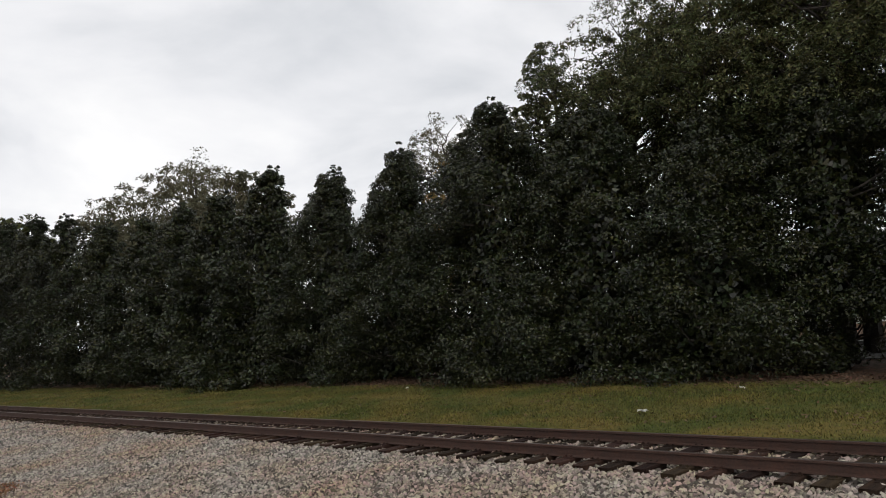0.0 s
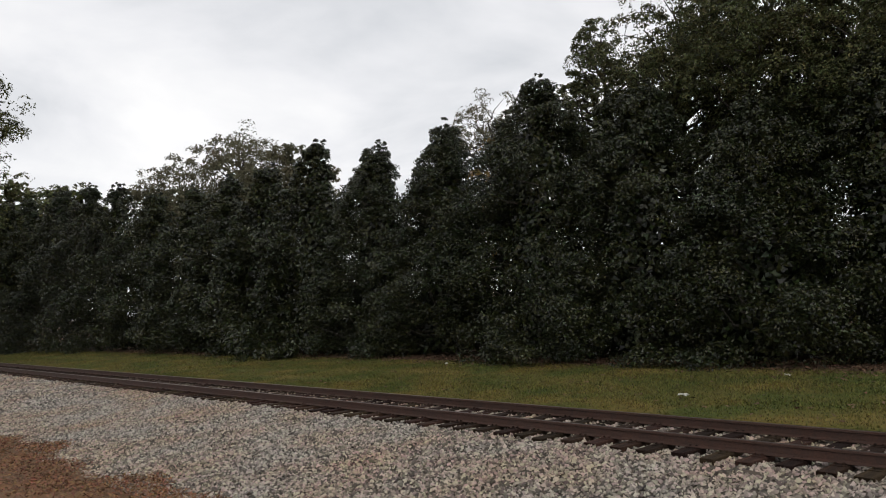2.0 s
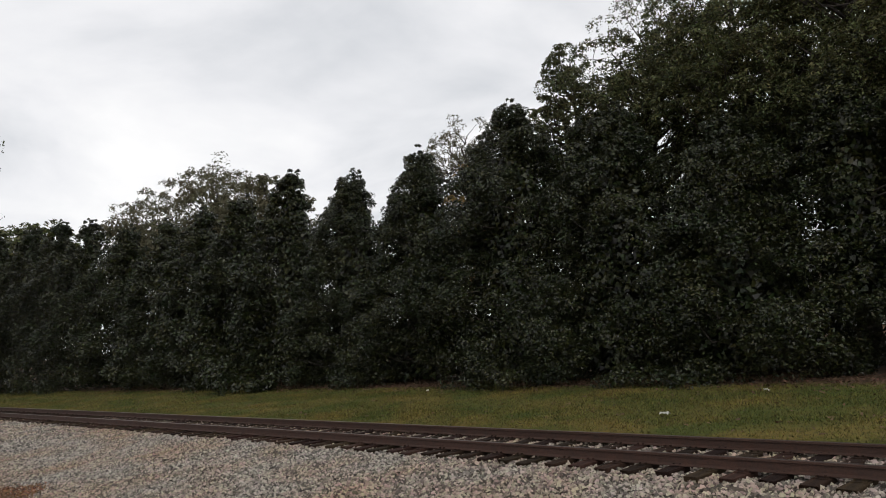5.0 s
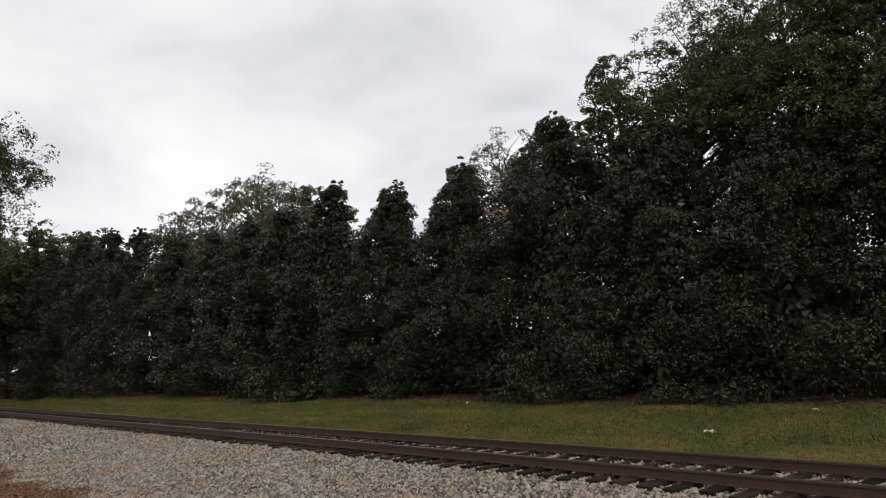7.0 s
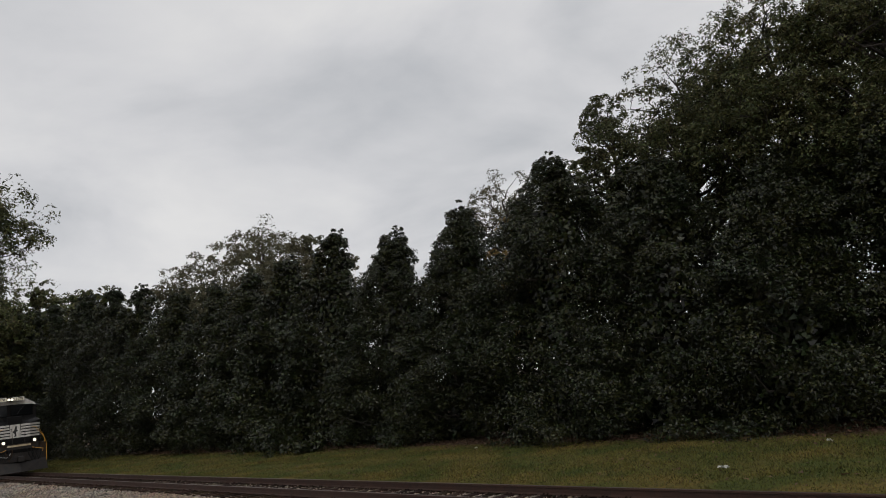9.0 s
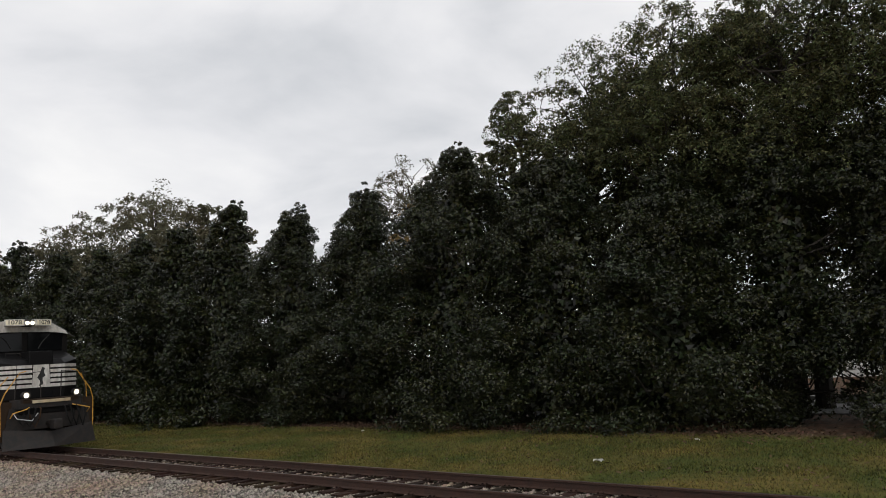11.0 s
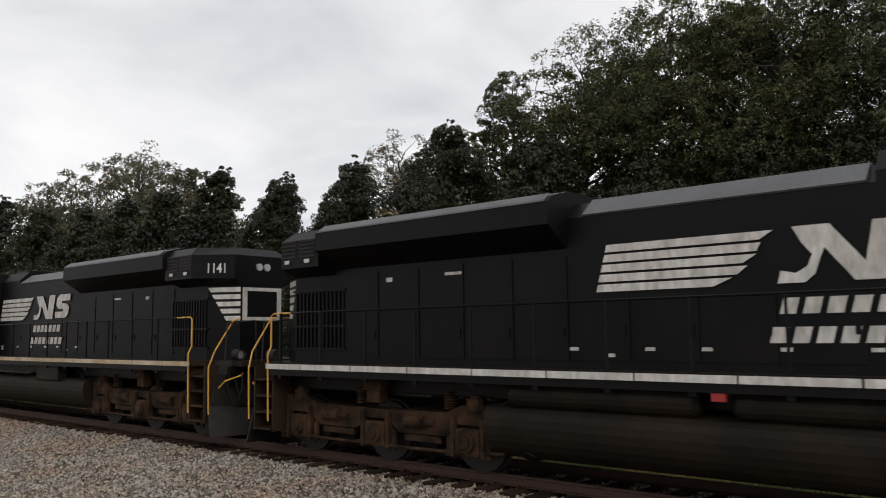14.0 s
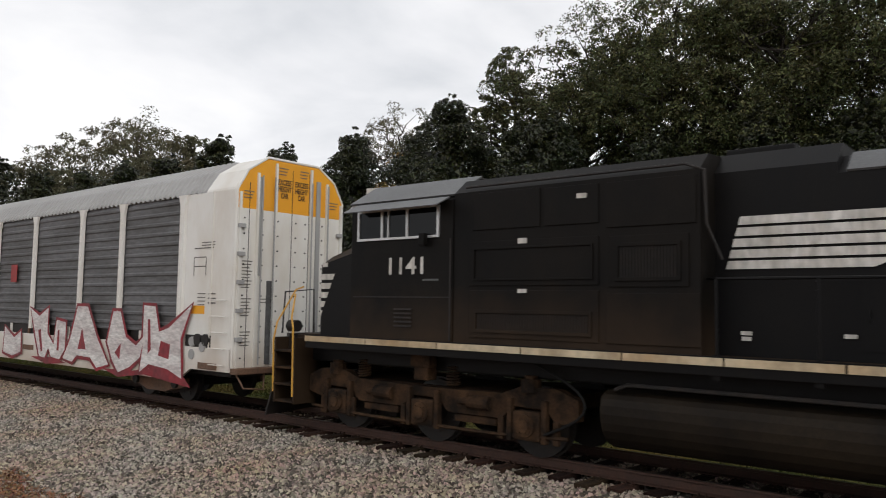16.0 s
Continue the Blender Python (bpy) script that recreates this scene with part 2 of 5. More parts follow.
def lettering(text, size, mat, parent, origin, right, up, name="lettering", fit=0.0, lift=0.006, label=""):
    cu = bpy.data.curves.new(name, "FONT")
    cu.body, cu.size, cu.align_x, cu.align_y = text, size, "CENTER", "CENTER"
    cu.extrude = 0.002
    cu.offset = size * 0.016
    tmp = bpy.data.objects.new(name, cu)
    scene.collection.objects.link(tmp)
    me = bpy.data.meshes.new_from_object(tmp.evaluated_get(bpy.context.evaluated_depsgraph_get()))
    bpy.data.objects.remove(tmp); bpy.data.curves.remove(cu)
    r, u = Vector(right).normalized(), Vector(up).normalized()
    k = 1.0
    if fit:
        xs = [v.co.x for v in me.vertices]
        k = fit / (max(xs) - min(xs))
    n = r.cross(u)
    for v in me.vertices:
        v.co = Vector(origin) + r * v.co.x * k + u * v.co.y + n * (v.co.z + lift)
    me.materials.clear(); me.materials.append(mat)
    ob = new(name, me); ob.parent = parent
    return tagged(ob, label)


def plaque(bm, origin, right, up, pts, thick=0.004, lift=0.004):
    """A thin painted or screwed-on shape on a surface; pts are (right, up) pairs."""
    r, u = Vector(right).normalized(), Vector(up).normalized()
    n = r.cross(u)
    prism(bm, [Vector(origin) + r * a + u * b + n * lift for a, b in pts], n * thick)


def rect(a0, a1, b0, b1):
    return [(a0, b0), (a1, b0), (a1, b1), (a0, b1)]


def raw_mesh(name, verts, faces, mat, parent=None):
    """A mesh of many alike small faces from arrays."""
    me = bpy.data.meshes.new(name)
    nv, nf, k = len(verts), len(faces), faces.shape[1]
    me.vertices.add(nv); me.vertices.foreach_set("co", np.asarray(verts, dtype=np.float32).ravel())
    me.loops.add(nf * k); me.loops.foreach_set("vertex_index", faces.astype(np.int32).ravel())
    me.polygons.add(nf); me.polygons.foreach_set("loop_start", np.arange(0, nf * k, k, dtype=np.int32))
    me.update(calc_edges=True); me.validate()
    me.materials.append(mat)
    ob = new(name, me); ob.parent = parent
    return ob


def unit(v):
    return v / np.maximum(np.linalg.norm(v, axis=1, keepdims=True), 1e-9)


def leaves(rng, centres, normals, length, width, along=None):
    """Pointed three-cornered leaves: vertices and faces."""
    n = len(centres)
    nn = unit(normals)
    t = unit(np.cross(nn, rng.normal(size=(n, 3)))) if along is None else unit(along - nn * np.sum(along * nn, 1, keepdims=True))
    b = np.cross(nn, t)
    s = rng.uniform(0.7, 1.3, (n, 1))
    L, W = length * s, width * s
    v = np.stack([centres - t * L * 0.4 + b * W / 2, centres - t * L * 0.4 - b * W / 2, centres + t * L * 0.6], 1).reshape(-1, 3)
    return v, np.arange(3 * n).reshape(-1, 3)


# ---- the ground ----
def strip(name, ys_zs, x0, x1, nx, mat, wobble, seed):
    rng = np.random.default_rng(seed)
    xs = np.linspace(x0, x1, nx)
    ny = len(ys_zs)
    v = np.array([[x, y, z] for x in xs for y, z in ys_zs])
    v[:, 2] += rng.normal(0, wobble, len(v)) * (np.abs(v[:, 1]) < 40)
    f = np.array([[i * ny + j, (i + 1) * ny + j, (i + 1) * ny + j + 1, i * ny + j + 1] for i in range(nx - 1) for j in range(ny - 1)])
    return raw_mesh(name, v, f, mat)


def ground_material():
    m = bpy.data.materials.new("ground_lawn_and_dirt")
    m.use_nodes = True
    n, l = m.node_tree.nodes, m.node_tree.links
    p = n["Principled BSDF"]; p.inputs["Roughness"].default_value = 0.95; p.inputs["Specular IOR Level"].default_value = 0.2
    tc = n.new("ShaderNodeTexCoord"); sp = n.new("ShaderNodeSeparateXYZ")
    l.new(tc.outputs["Object"], sp.inputs[0])

    def noise_mix(a, b, scale, lo=0.4, hi=0.62):
        t = n.new("ShaderNodeTexNoise"); t.inputs["Scale"].default_value = scale; t.inputs["Detail"].default_value = 6
        l.new(tc.outputs["Object"], t.inputs["Vector"])
        r = n.new("ShaderNodeMapRange"); r.inputs[1].default_value, r.inputs[2].default_value = lo, hi
        l.new(t.outputs["Fac"], r.inputs[0])
        return mix(r.outputs[0], a, b)

    def mix(fac, a, b):
        x = n.new("ShaderNodeMix"); x.data_type = "RGBA"
        l.new(fac, x.inputs[0])
        for sock, c in ((x.inputs[6], a), (x.inputs[7], b)):
            if isinstance(c, tuple): sock.default_value = (*c, 1)
            else: l.new(c, sock)
        return x.outputs[2]

    def along_y(y0, y1, wav):
        t = n.new("ShaderNodeTexNoise"); t.inputs["Scale"].default_value = 0.9; t.inputs["Detail"].default_value = 5
        l.new(tc.outputs["Object"], t.inputs["Vector"])
        k = n.new("ShaderNodeMath"); k.operation = "MULTIPLY_ADD"; k.inputs[1].default_value = wav
        l.new(t.outputs["Fac"], k.inputs[0]); l.new(sp.outputs["Y"], k.inputs[2])
        r = n.new("ShaderNodeMapRange"); r.inputs[1].default_value, r.inputs[2].default_value = y0, y1
        l.new(k.outputs[0], r.inputs[0])
        return r.outputs[0]

    lawn = noise_mix((0.064, 0.076, 0.015), (0.145, 0.108, 0.028), 0.5)
    lawn = noise_mix(lawn, (0.04, 0.046, 0.014), 7.0, 0.5, 0.8)
    litter = noise_mix((0.12, 0.065, 0.038), (0.06, 0.042, 0.025), 5.0)
    dirt = noise_mix((0.20, 0.104, 0.052), (0.155, 0.10, 0.062), 1.6)
    c = mix(along_y(10.2, 11.3, 1.6), lawn, litter)
    c = mix(along_y(-3.0, 1.0, 0.0), dirt, c)
    l.new(c, p.inputs["Base Color"])
    t = n.new("ShaderNodeTexNoise"); t.inputs["Scale"].default_value = 28; t.inputs["Detail"].default_value = 4
    l.new(tc.outputs["Object"], t.inputs["Vector"])
    b = n.new("ShaderNodeBump"); b.inputs["Strength"].default_value = 0.7; b.inputs["Distance"].default_value = 0.04
    l.new(t.outputs["Fac"], b.inputs["Height"]); l.new(b.outputs[0], p.inputs["Normal"])
    return m


ys = [-3000, -400, -60, -30, -20, -14, -11, -9, -8, -7, -6, -4, -2, 0, 2, 2.6, 3.2, 4, 5, 6, 7, 8, 9, 10, 12, 15, 20, 30, 60, 400, 3000]


def ground_z(y):
    if y < -2: return -0.42 - 0.2 * min(1.0, (-2 - y) / 8)
    if y < 2.6: return -0.42
    return -0.36 + 0.06 * min(1.0, max(0.0, (y - 3) / 8))


ground = tagged(strip("ground", [(y, ground_z(y)) for y in ys], -3000, 3000, 1201, ground_material(), 0.012, 3),
                "short patchy lawn turning to bare dirt beside the railway", "ground", kind="structure")

BED = [(-7.1, -0.66), (-6.6, -0.575), (-6.0, -0.515), (-5.2, -0.47), (-4.2, -0.42), (-3.4, -0.36), (-2.6, -0.29), (-2.0, -0.25), (-1.5, -0.205), (-1.2, -0.195), (-1.0, -0.205), (-0.8, -0.215),
       (0.0, -0.215), (0.8, -0.235), (1.5, -0.25), (1.9, -0.29), (2.3, -0.37), (2.7, -0.5)]


def bed_z(y):
    return np.interp(y, [b[0] for b in BED], [b[1] for b in BED])


bed = tagged(strip("gravel_bed", BED, -320, 160, 961, M_SHADED_GRAVEL, 0.008, 4),
             "crushed stone ballast bed under the track, darkened as shade between its stones", "gravel", kind="structure")


def stones(name, count, x0, x1, y0, y1, seed, size, parent):
    rng = np.random.default_rng(seed)
    x = rng.uniform(x0, x1, count); y = rng.uniform(y0, y1, count)
    s = size * rng.uniform(0.55, 1.5, (count, 1, 1))
    base = np.array([[1, 0, -0.3], [0.1, 1, -0.2], [-1, 0.1, -0.3], [0, -1, -0.35], [0.35, 0.2, 0.62], [-0.35, -0.15, 0.55]])
    v = base[None] * s * rng.uniform(0.55, 1.3, (count, 6, 3)) + rng.normal(0, 0.25, (count, 6, 3)) * s * np.array([1, 1, 0.35])
    a = rng.uniform(0, 6.28, count); ca, sa = np.cos(a)[:, None], np.sin(a)[:, None]
    tilt = rng.normal(0, 0.35, (count, 1))
    vx, vy, vz = v[..., 0] * ca - v[..., 1] * sa, v[..., 0] * sa + v[..., 1] * ca, v[..., 2]
    vz = vz + vx * tilt
    out = np.stack([vx + x[:, None], vy + y[:, None], vz + (bed_z(y) + size * 0.42)[:, None]], 2).reshape(-1, 3)
    tri = np.array([[0, 1, 4], [1, 5, 4], [1, 2, 5], [2, 3, 5], [3, 4, 5], [3, 0, 4]])
    f = (tri[None] + 6 * np.arange(count)[:, None, None]).reshape(-1, 3)
    return tagged(raw_mesh(name, out, f, M_STONE, parent), kind="stuff")


stones("ballast_stones", 62000, -27, -1, -6.45, -0.9, 11, 0.0345, bed)
stones("ballast_stones", 14000, -48, -27, -6.4, -0.9, 12, 0.045, bed)
stones("ballast_stones", 20000, -32, 2, -0.7, 2.2, 13, 0.038, bed)


def grass_blades(count, x0, x1, y0, y1, seed, tall):
    rng = np.random.default_rng(seed)
    x = rng.uniform(x0, x1, count); y = y0 + (y1 - y0) * rng.uniform(0, 1, count)
    z = np.array([ground_z(b) for b in y]) - 0.01
    a = rng.uniform(0, 6.28, count); h = tall * rng.uniform(0.5, 1.4, count); w = 0.012 + 0.01 * rng.uniform(0, 1, count)
    lx, ly = rng.normal(0, 0.5, count) * h, rng.normal(0, 0.5, count) * h
    p0 = np.stack([x - np.cos(a) * w, y - np.sin(a) * w, z], 1); p1 = np.stack([x + np.cos(a) * w, y + np.sin(a) * w, z], 1)
    p2 = np.stack([x + lx, y + ly, z + h], 1)
    v = np.stack([p0, p1, p2], 1).reshape(-1, 3)
    return tagged(raw_mesh("grass", v, np.arange(3 * count).reshape(-1, 3), M_BLADE), "short yellowing lawn grass beside the track", "grass", kind="stuff")


grass_blades(110000, -34, 1, 2.35, 9.8, 21, 0.06)
grass_blades(40000, -75, -34, 2.35, 9.5, 22, 0.08)


def fallen_leaves(count, x0, x1, seed):
    rng = np.random.default_rng(seed)
    x = rng.uniform(x0, x1, count); y = 10.4 + rng.normal(0, 0.8, count)
    y = np.where(rng.uniform(0, 1, count) < 0.12, rng.uniform(3, 10, count), y)
    c = np.stack([x, y, np.array([ground_z(b) for b in y]) + 0.035], 1)
    nrm = np.array([[0, 0, 1.0]]) + rng.normal(0, 0.35, (count, 3))
    v, f = leaves(rng, c, nrm, 0.13, 0.06)
    return tagged(raw_mesh("fallen_leaves", v, f, M_LITTER), "dry brown fallen leaves under the trees", "fallen leaves", kind="stuff")


fallen_leaves(9000, -60, 2, 23)


def straw(count, x0, x1, seed):
    """Brown needles and leaf scraps over the dirt, thinning out unevenly across the edge of the gravel."""
    rng = np.random.default_rng(seed)
    x = rng.uniform(x0, x1, count)
    edge = -6.35 + 0.3 * np.sin(x * 0.9) + 0.22 * np.sin(x * 2.3 + 1.0)
    y = edge + 0.25 - np.abs(rng.normal(0, 0.9, count)) + rng.normal(0, 0.12, count)
    z = np.maximum(np.array([ground_z(b) for b in y]), bed_z(y)) + np.where(y > -6.6, 0.05, 0.02)
    v, f = leaves(rng, np.stack([x, y, z], 1), np.array([[0, 0, 1.0]]) + rng.normal(0, 0.4, (count, 3)), 0.075, 0.03)
    return tagged(raw_mesh("leaf_scraps", v, f, M_STRAW), "orange-brown needles and leaf scraps on the dirt", "leaf scraps", kind="stuff")


straw(26000, -34, -7, 24)


# ---- the track ----
track = tagged(new("railway_track"), "single standard-gauge track with rusty rails on dark timber ties", "railway track", kind="structure")


def rail(y, dz):
    prof = [(-0.07, -0.17), (0.07, -0.17), (0.07, -0.158), (0.012, -0.14), (0.010, -0.045), (0.036, -0.035), (0.036, -0.006), (0.028, 0.0),
            (-0.028, 0.0), (-0.036, -0.006), (-0.036, -0.035), (-0.010, -0.045), (-0.012, -0.14), (-0.07, -0.158)]
    bm = bmesh.new()
    prism(bm, [(-320, y + a, b + dz) for a, b in prof], (480, 0, 0))
    ob = part("rail", bm, M_RAIL, track, "rust-brown steel rail")
    ob.data.materials.append(M_RAILTOP)
    for f in ob.data.polygons:
        if f.normal.z > 0.9 and f.center.z > dz - 0.004: f.material_index = 1
    return ob


# the track is canted: the rail on the gravel side lies higher
rail(-0.7535, 0.04)
rail(0.7535, 0.0)


def tie_mesh(seed):
    rng = random.Random(seed)
    bm = bmesh.new()
    box(bm, -0.115, 0.115, -1.3, 1.3, -0.36, -0.178, 0.012)
    for v in bm.verts:
        v.co += Vector((rng.uniform(-0.008, 0.008), rng.uniform(-0.03, 0.03), rng.uniform(-0.006, 0.004)))
    for s in (-1, 1):
        y = s * 0.7535
        box(bm, -0.09, 0.09, y - 0.17, y + 0.17, -0.182, -0.168)
        for dx in (-0.05, 0.05):
            for dy in (-0.095, 0.095):
                box(bm, dx - 0.012, dx + 0.012, y + dy - 0.016, y + dy + 0.016, -0.17, -0.14)
    me = bpy.data.meshes.new("tie")
    bmesh.ops.recalc_face_normals(bm, faces=bm.faces)
    bm.to_mesh(me); bm.free(); me.materials.append(M_TIE)
    return me


tie_meshes = [tie_mesh(i) for i in range(6)]
rt = random.Random(8)
for i in range(270):
    t_ob = new("tie", tie_meshes[rt.randrange(6)])
    t_ob.parent = track
    t_ob.location = (6 - i * 0.5 + rt.uniform(-0.035, 0.035), rt.uniform(-0.07, 0.07), 0.018 + rt.uniform(-0.008, 0.004))
    t_ob.rotation_euler = (-0.026, 0, rt.uniform(-0.02, 0.02))
bm = bmesh.new()
for i in range(200):
    box(bm, -129.5 - i * 0.5, -129.27 - i * 0.5, -1.3, 1.3, -0.36, -0.178)
for i in range(60):
    box(bm, 6.4 + i * 0.5, 6.63 + i * 0.5, -1.3, 1.3, -0.36, -0.178)
tagged(part("tie_row", bm, M_TIE, track), kind="stuff")


# ---- trees ----
def branches(bm, rng, base, tips, r0):
    for tip in tips:
        tip = Vector(tip)
        d = tip - base
        mid = base + d * 0.5 + Vector((rng.normal(0, 0.25), rng.normal(0, 0.25), rng.normal(0, 0.15) - 0.08 * d.length))
        q = base + d * 0.78 + Vector((rng.normal(0, 0.15), rng.normal(0, 0.15), rng.normal(0, 0.1)))
        tube(bm, [base, mid, q, tip], r0, 5, [r0, r0 * 0.65, r0 * 0.4, r0 * 0.12])


def merge(parts):
    vs, fs, k = [], [], 0
    for v, f in parts:
        vs.append(v); fs.append(f + k); k += len(v)
    return np.concatenate(vs), np.concatenate(fs)


def bough_leaves(rng, P, out, size, per, length, width, flat=0.6, lumps=7):
    """Leafy boughs about the points P: each a cluster of rounded lumps, leaved on the outer and upper side."""
    n = len(P)
    z = np.array([[0, 0, 1.0]])
    d = unit(rng.normal(size=(n * lumps, 3)) + 0.7 * np.repeat(out, lumps, 0) + 0.3 * z)
    s = np.repeat(size, lumps)[:, None]
    C = np.repeat(P, lumps, 0) + d * s * np.array([[1, 1, flat]]) * rng.uniform(0.45, 0.85, (n * lumps, 1))
    rad = s * rng.uniform(0.34, 0.56, (n * lumps, 1))
    k = max(4, per // lumps)
    e = unit(rng.normal(size=(n * lumps * k, 3)) + 0.45 * np.repeat(d, k, 0) + 0.45 * z)
    c = np.repeat(C, k, 0) + e * np.repeat(rad, k, 0) * np.array([[1, 1, 0.75]]) * rng.uniform(0.7, 1.12, (n * lumps * k, 1))
    nrm = 0.6 * e + 0.45 * z + rng.normal(0, 0.42, (n * lumps * k, 3))
    return leaves(rng, c, nrm, length, width, e * 0.6 + rng.normal(0, 0.6, (n * lumps * k, 3)))


def evergreen(x, y, height, radius, seed, boughs=150, per=290, leaf=0.17, clear=0.0, point=1.0,
              label="dense dark evergreen tree with glossy leaves down to the ground", group="evergreen trees along the lawn"):
    """A broad evergreen clothed to the ground: trunk, limbs, and leafy boughs in layers on a lobed, tapering crown."""
    rng = np.random.default_rng(seed)
    tree = thing("evergreen_tree", label, "tree", group, pose(x, y, ground_z(y)))

    def env(h, a):
        taper = (1 - h ** (1.98 * point)) ** 0.9
        foot = min(1.0, 0.9 + h * 1.2)
        q = Vector((math.cos(a) * 1.2 + seed * 3.1, math.sin(a) * 1.2, h * height * 0.3))
        lobe = 1 + 0.36 * noise.noise(q) + 0.26 * noise.noise(q * 2.3)
        return radius * max(taper, 0.12) * foot * lobe

    # the boughs lie in spreading tiers that stand out from the crown, with dark hollows between
    big = max(8, boughs // 5)
    bh = ((np.arange(big) + rng.uniform(0, 1, big)) / big) ** 1.08
    front = rng.uniform(0, 1, big) < 0.76
    ba = np.where(front, rng.uniform(-math.pi - 0.15, 0.15, big), rng.uniform(0, 2 * math.pi, big))
    pick = np.arange(boughs) % big
    qh, qa = rng.normal(0, 0.42, boughs), rng.normal(0, 0.85, boughs)
    h = np.clip(bh[pick] + qh * 0.62 / height, 0.0, 0.985)
    near_r = np.maximum(radius * (1 - h ** 2.1), 0.5)
    a = ba[pick] + qa * 0.9 / near_r
    r = np.array([env(hh, aa) for hh, aa in zip(h, a)]) * (0.62 + 0.38 * np.exp(-(qh ** 2 + 0.6 * qa ** 2) * 0.8))
    z0, z1 = max(0.22, clear), height - 0.45
    size = np.minimum(radius * rng.uniform(0.15, 0.25, boughs), 0.95) * (1 - 0.5 * h ** 2)
    P = np.stack([np.cos(a) * r, np.sin(a) * r, z0 + h * (z1 - z0)], 1)
    P[:, 2] -= 0.12 * r * (1 - h)
    P[:, 2] = np.maximum(P[:, 2], z0)
    out = unit(np.stack([np.cos(a), np.sin(a), 0 * a], 1) + rng.normal(0, 0.18, (boughs, 3)) * np.array([[1, 1, 0]]))
    got = [bough_leaves(rng, P, out, size, per, leaf, leaf * 0.56)]
    # leaders: blunt upright shoots that roughen the top
    n = 11
    ah = rng.uniform(0, 6.28, n)
    hh = rng.uniform(0.8, 0.99, n); hh[0] = 1.0
    rr = np.array([env(min(q, 0.97), w) for q, w in zip(hh, ah)]) * rng.uniform(0.2, 0.85, n); rr[0] = 0
    for k in range(4):
        P2 = np.stack([np.cos(ah) * rr + rng.normal(0, 0.14, n), np.sin(ah) * rr + rng.normal(0, 0.14, n), hh * height - 1.05 + 0.34 * k], 1)
        got.append(bough_leaves(rng, P2, np.tile([[0, 0, 1.0]], (n, 1)), np.full(n, 0.41 - 0.08 * k) * rng.uniform(0.7, 1.1, n), per // 3, leaf, leaf * 0.5, 0.9, 4))
    # the shaded inside of the crown
    m = 7500
    hi = rng.uniform(0.0, 0.93, m); ai = rng.uniform(0, 6.28, m)
    ri = np.array([env(q, w) for q, w in zip(hi, ai)]) * rng.uniform(0.2, 0.52, m)
    C = np.stack([np.cos(ai) * ri, np.sin(ai) * ri, z0 + hi * (z1 - z0)], 1)
    got.append(leaves(rng, C, np.stack([np.cos(ai), np.sin(ai), 0.3 + 0 * ai], 1) + rng.normal(0, 0.5, (m, 3)), 0.21, 0.17))
    v, f = merge(got)
    raw_mesh("crown", v, f, M_LEAF, tree)
    bm = bmesh.new()
    tube(bm, [(0, 0, -0.1), (0.05, 0.02, height * 0.3), (-0.04, 0.05, height * 0.65), (0, 0, height * 0.93)], 0.2, 8, [0.24, 0.18, 0.1, 0.02])
    for i in range(0, boughs, 6):
        branches(bm, rng, Vector((0, 0, max(0.4, P[i][2] - 0.35 * r[i]))), [P[i]], 0.05)
    part("trunk", bm, M_BARK, tree, "brown trunk with its limbs")
    return tree


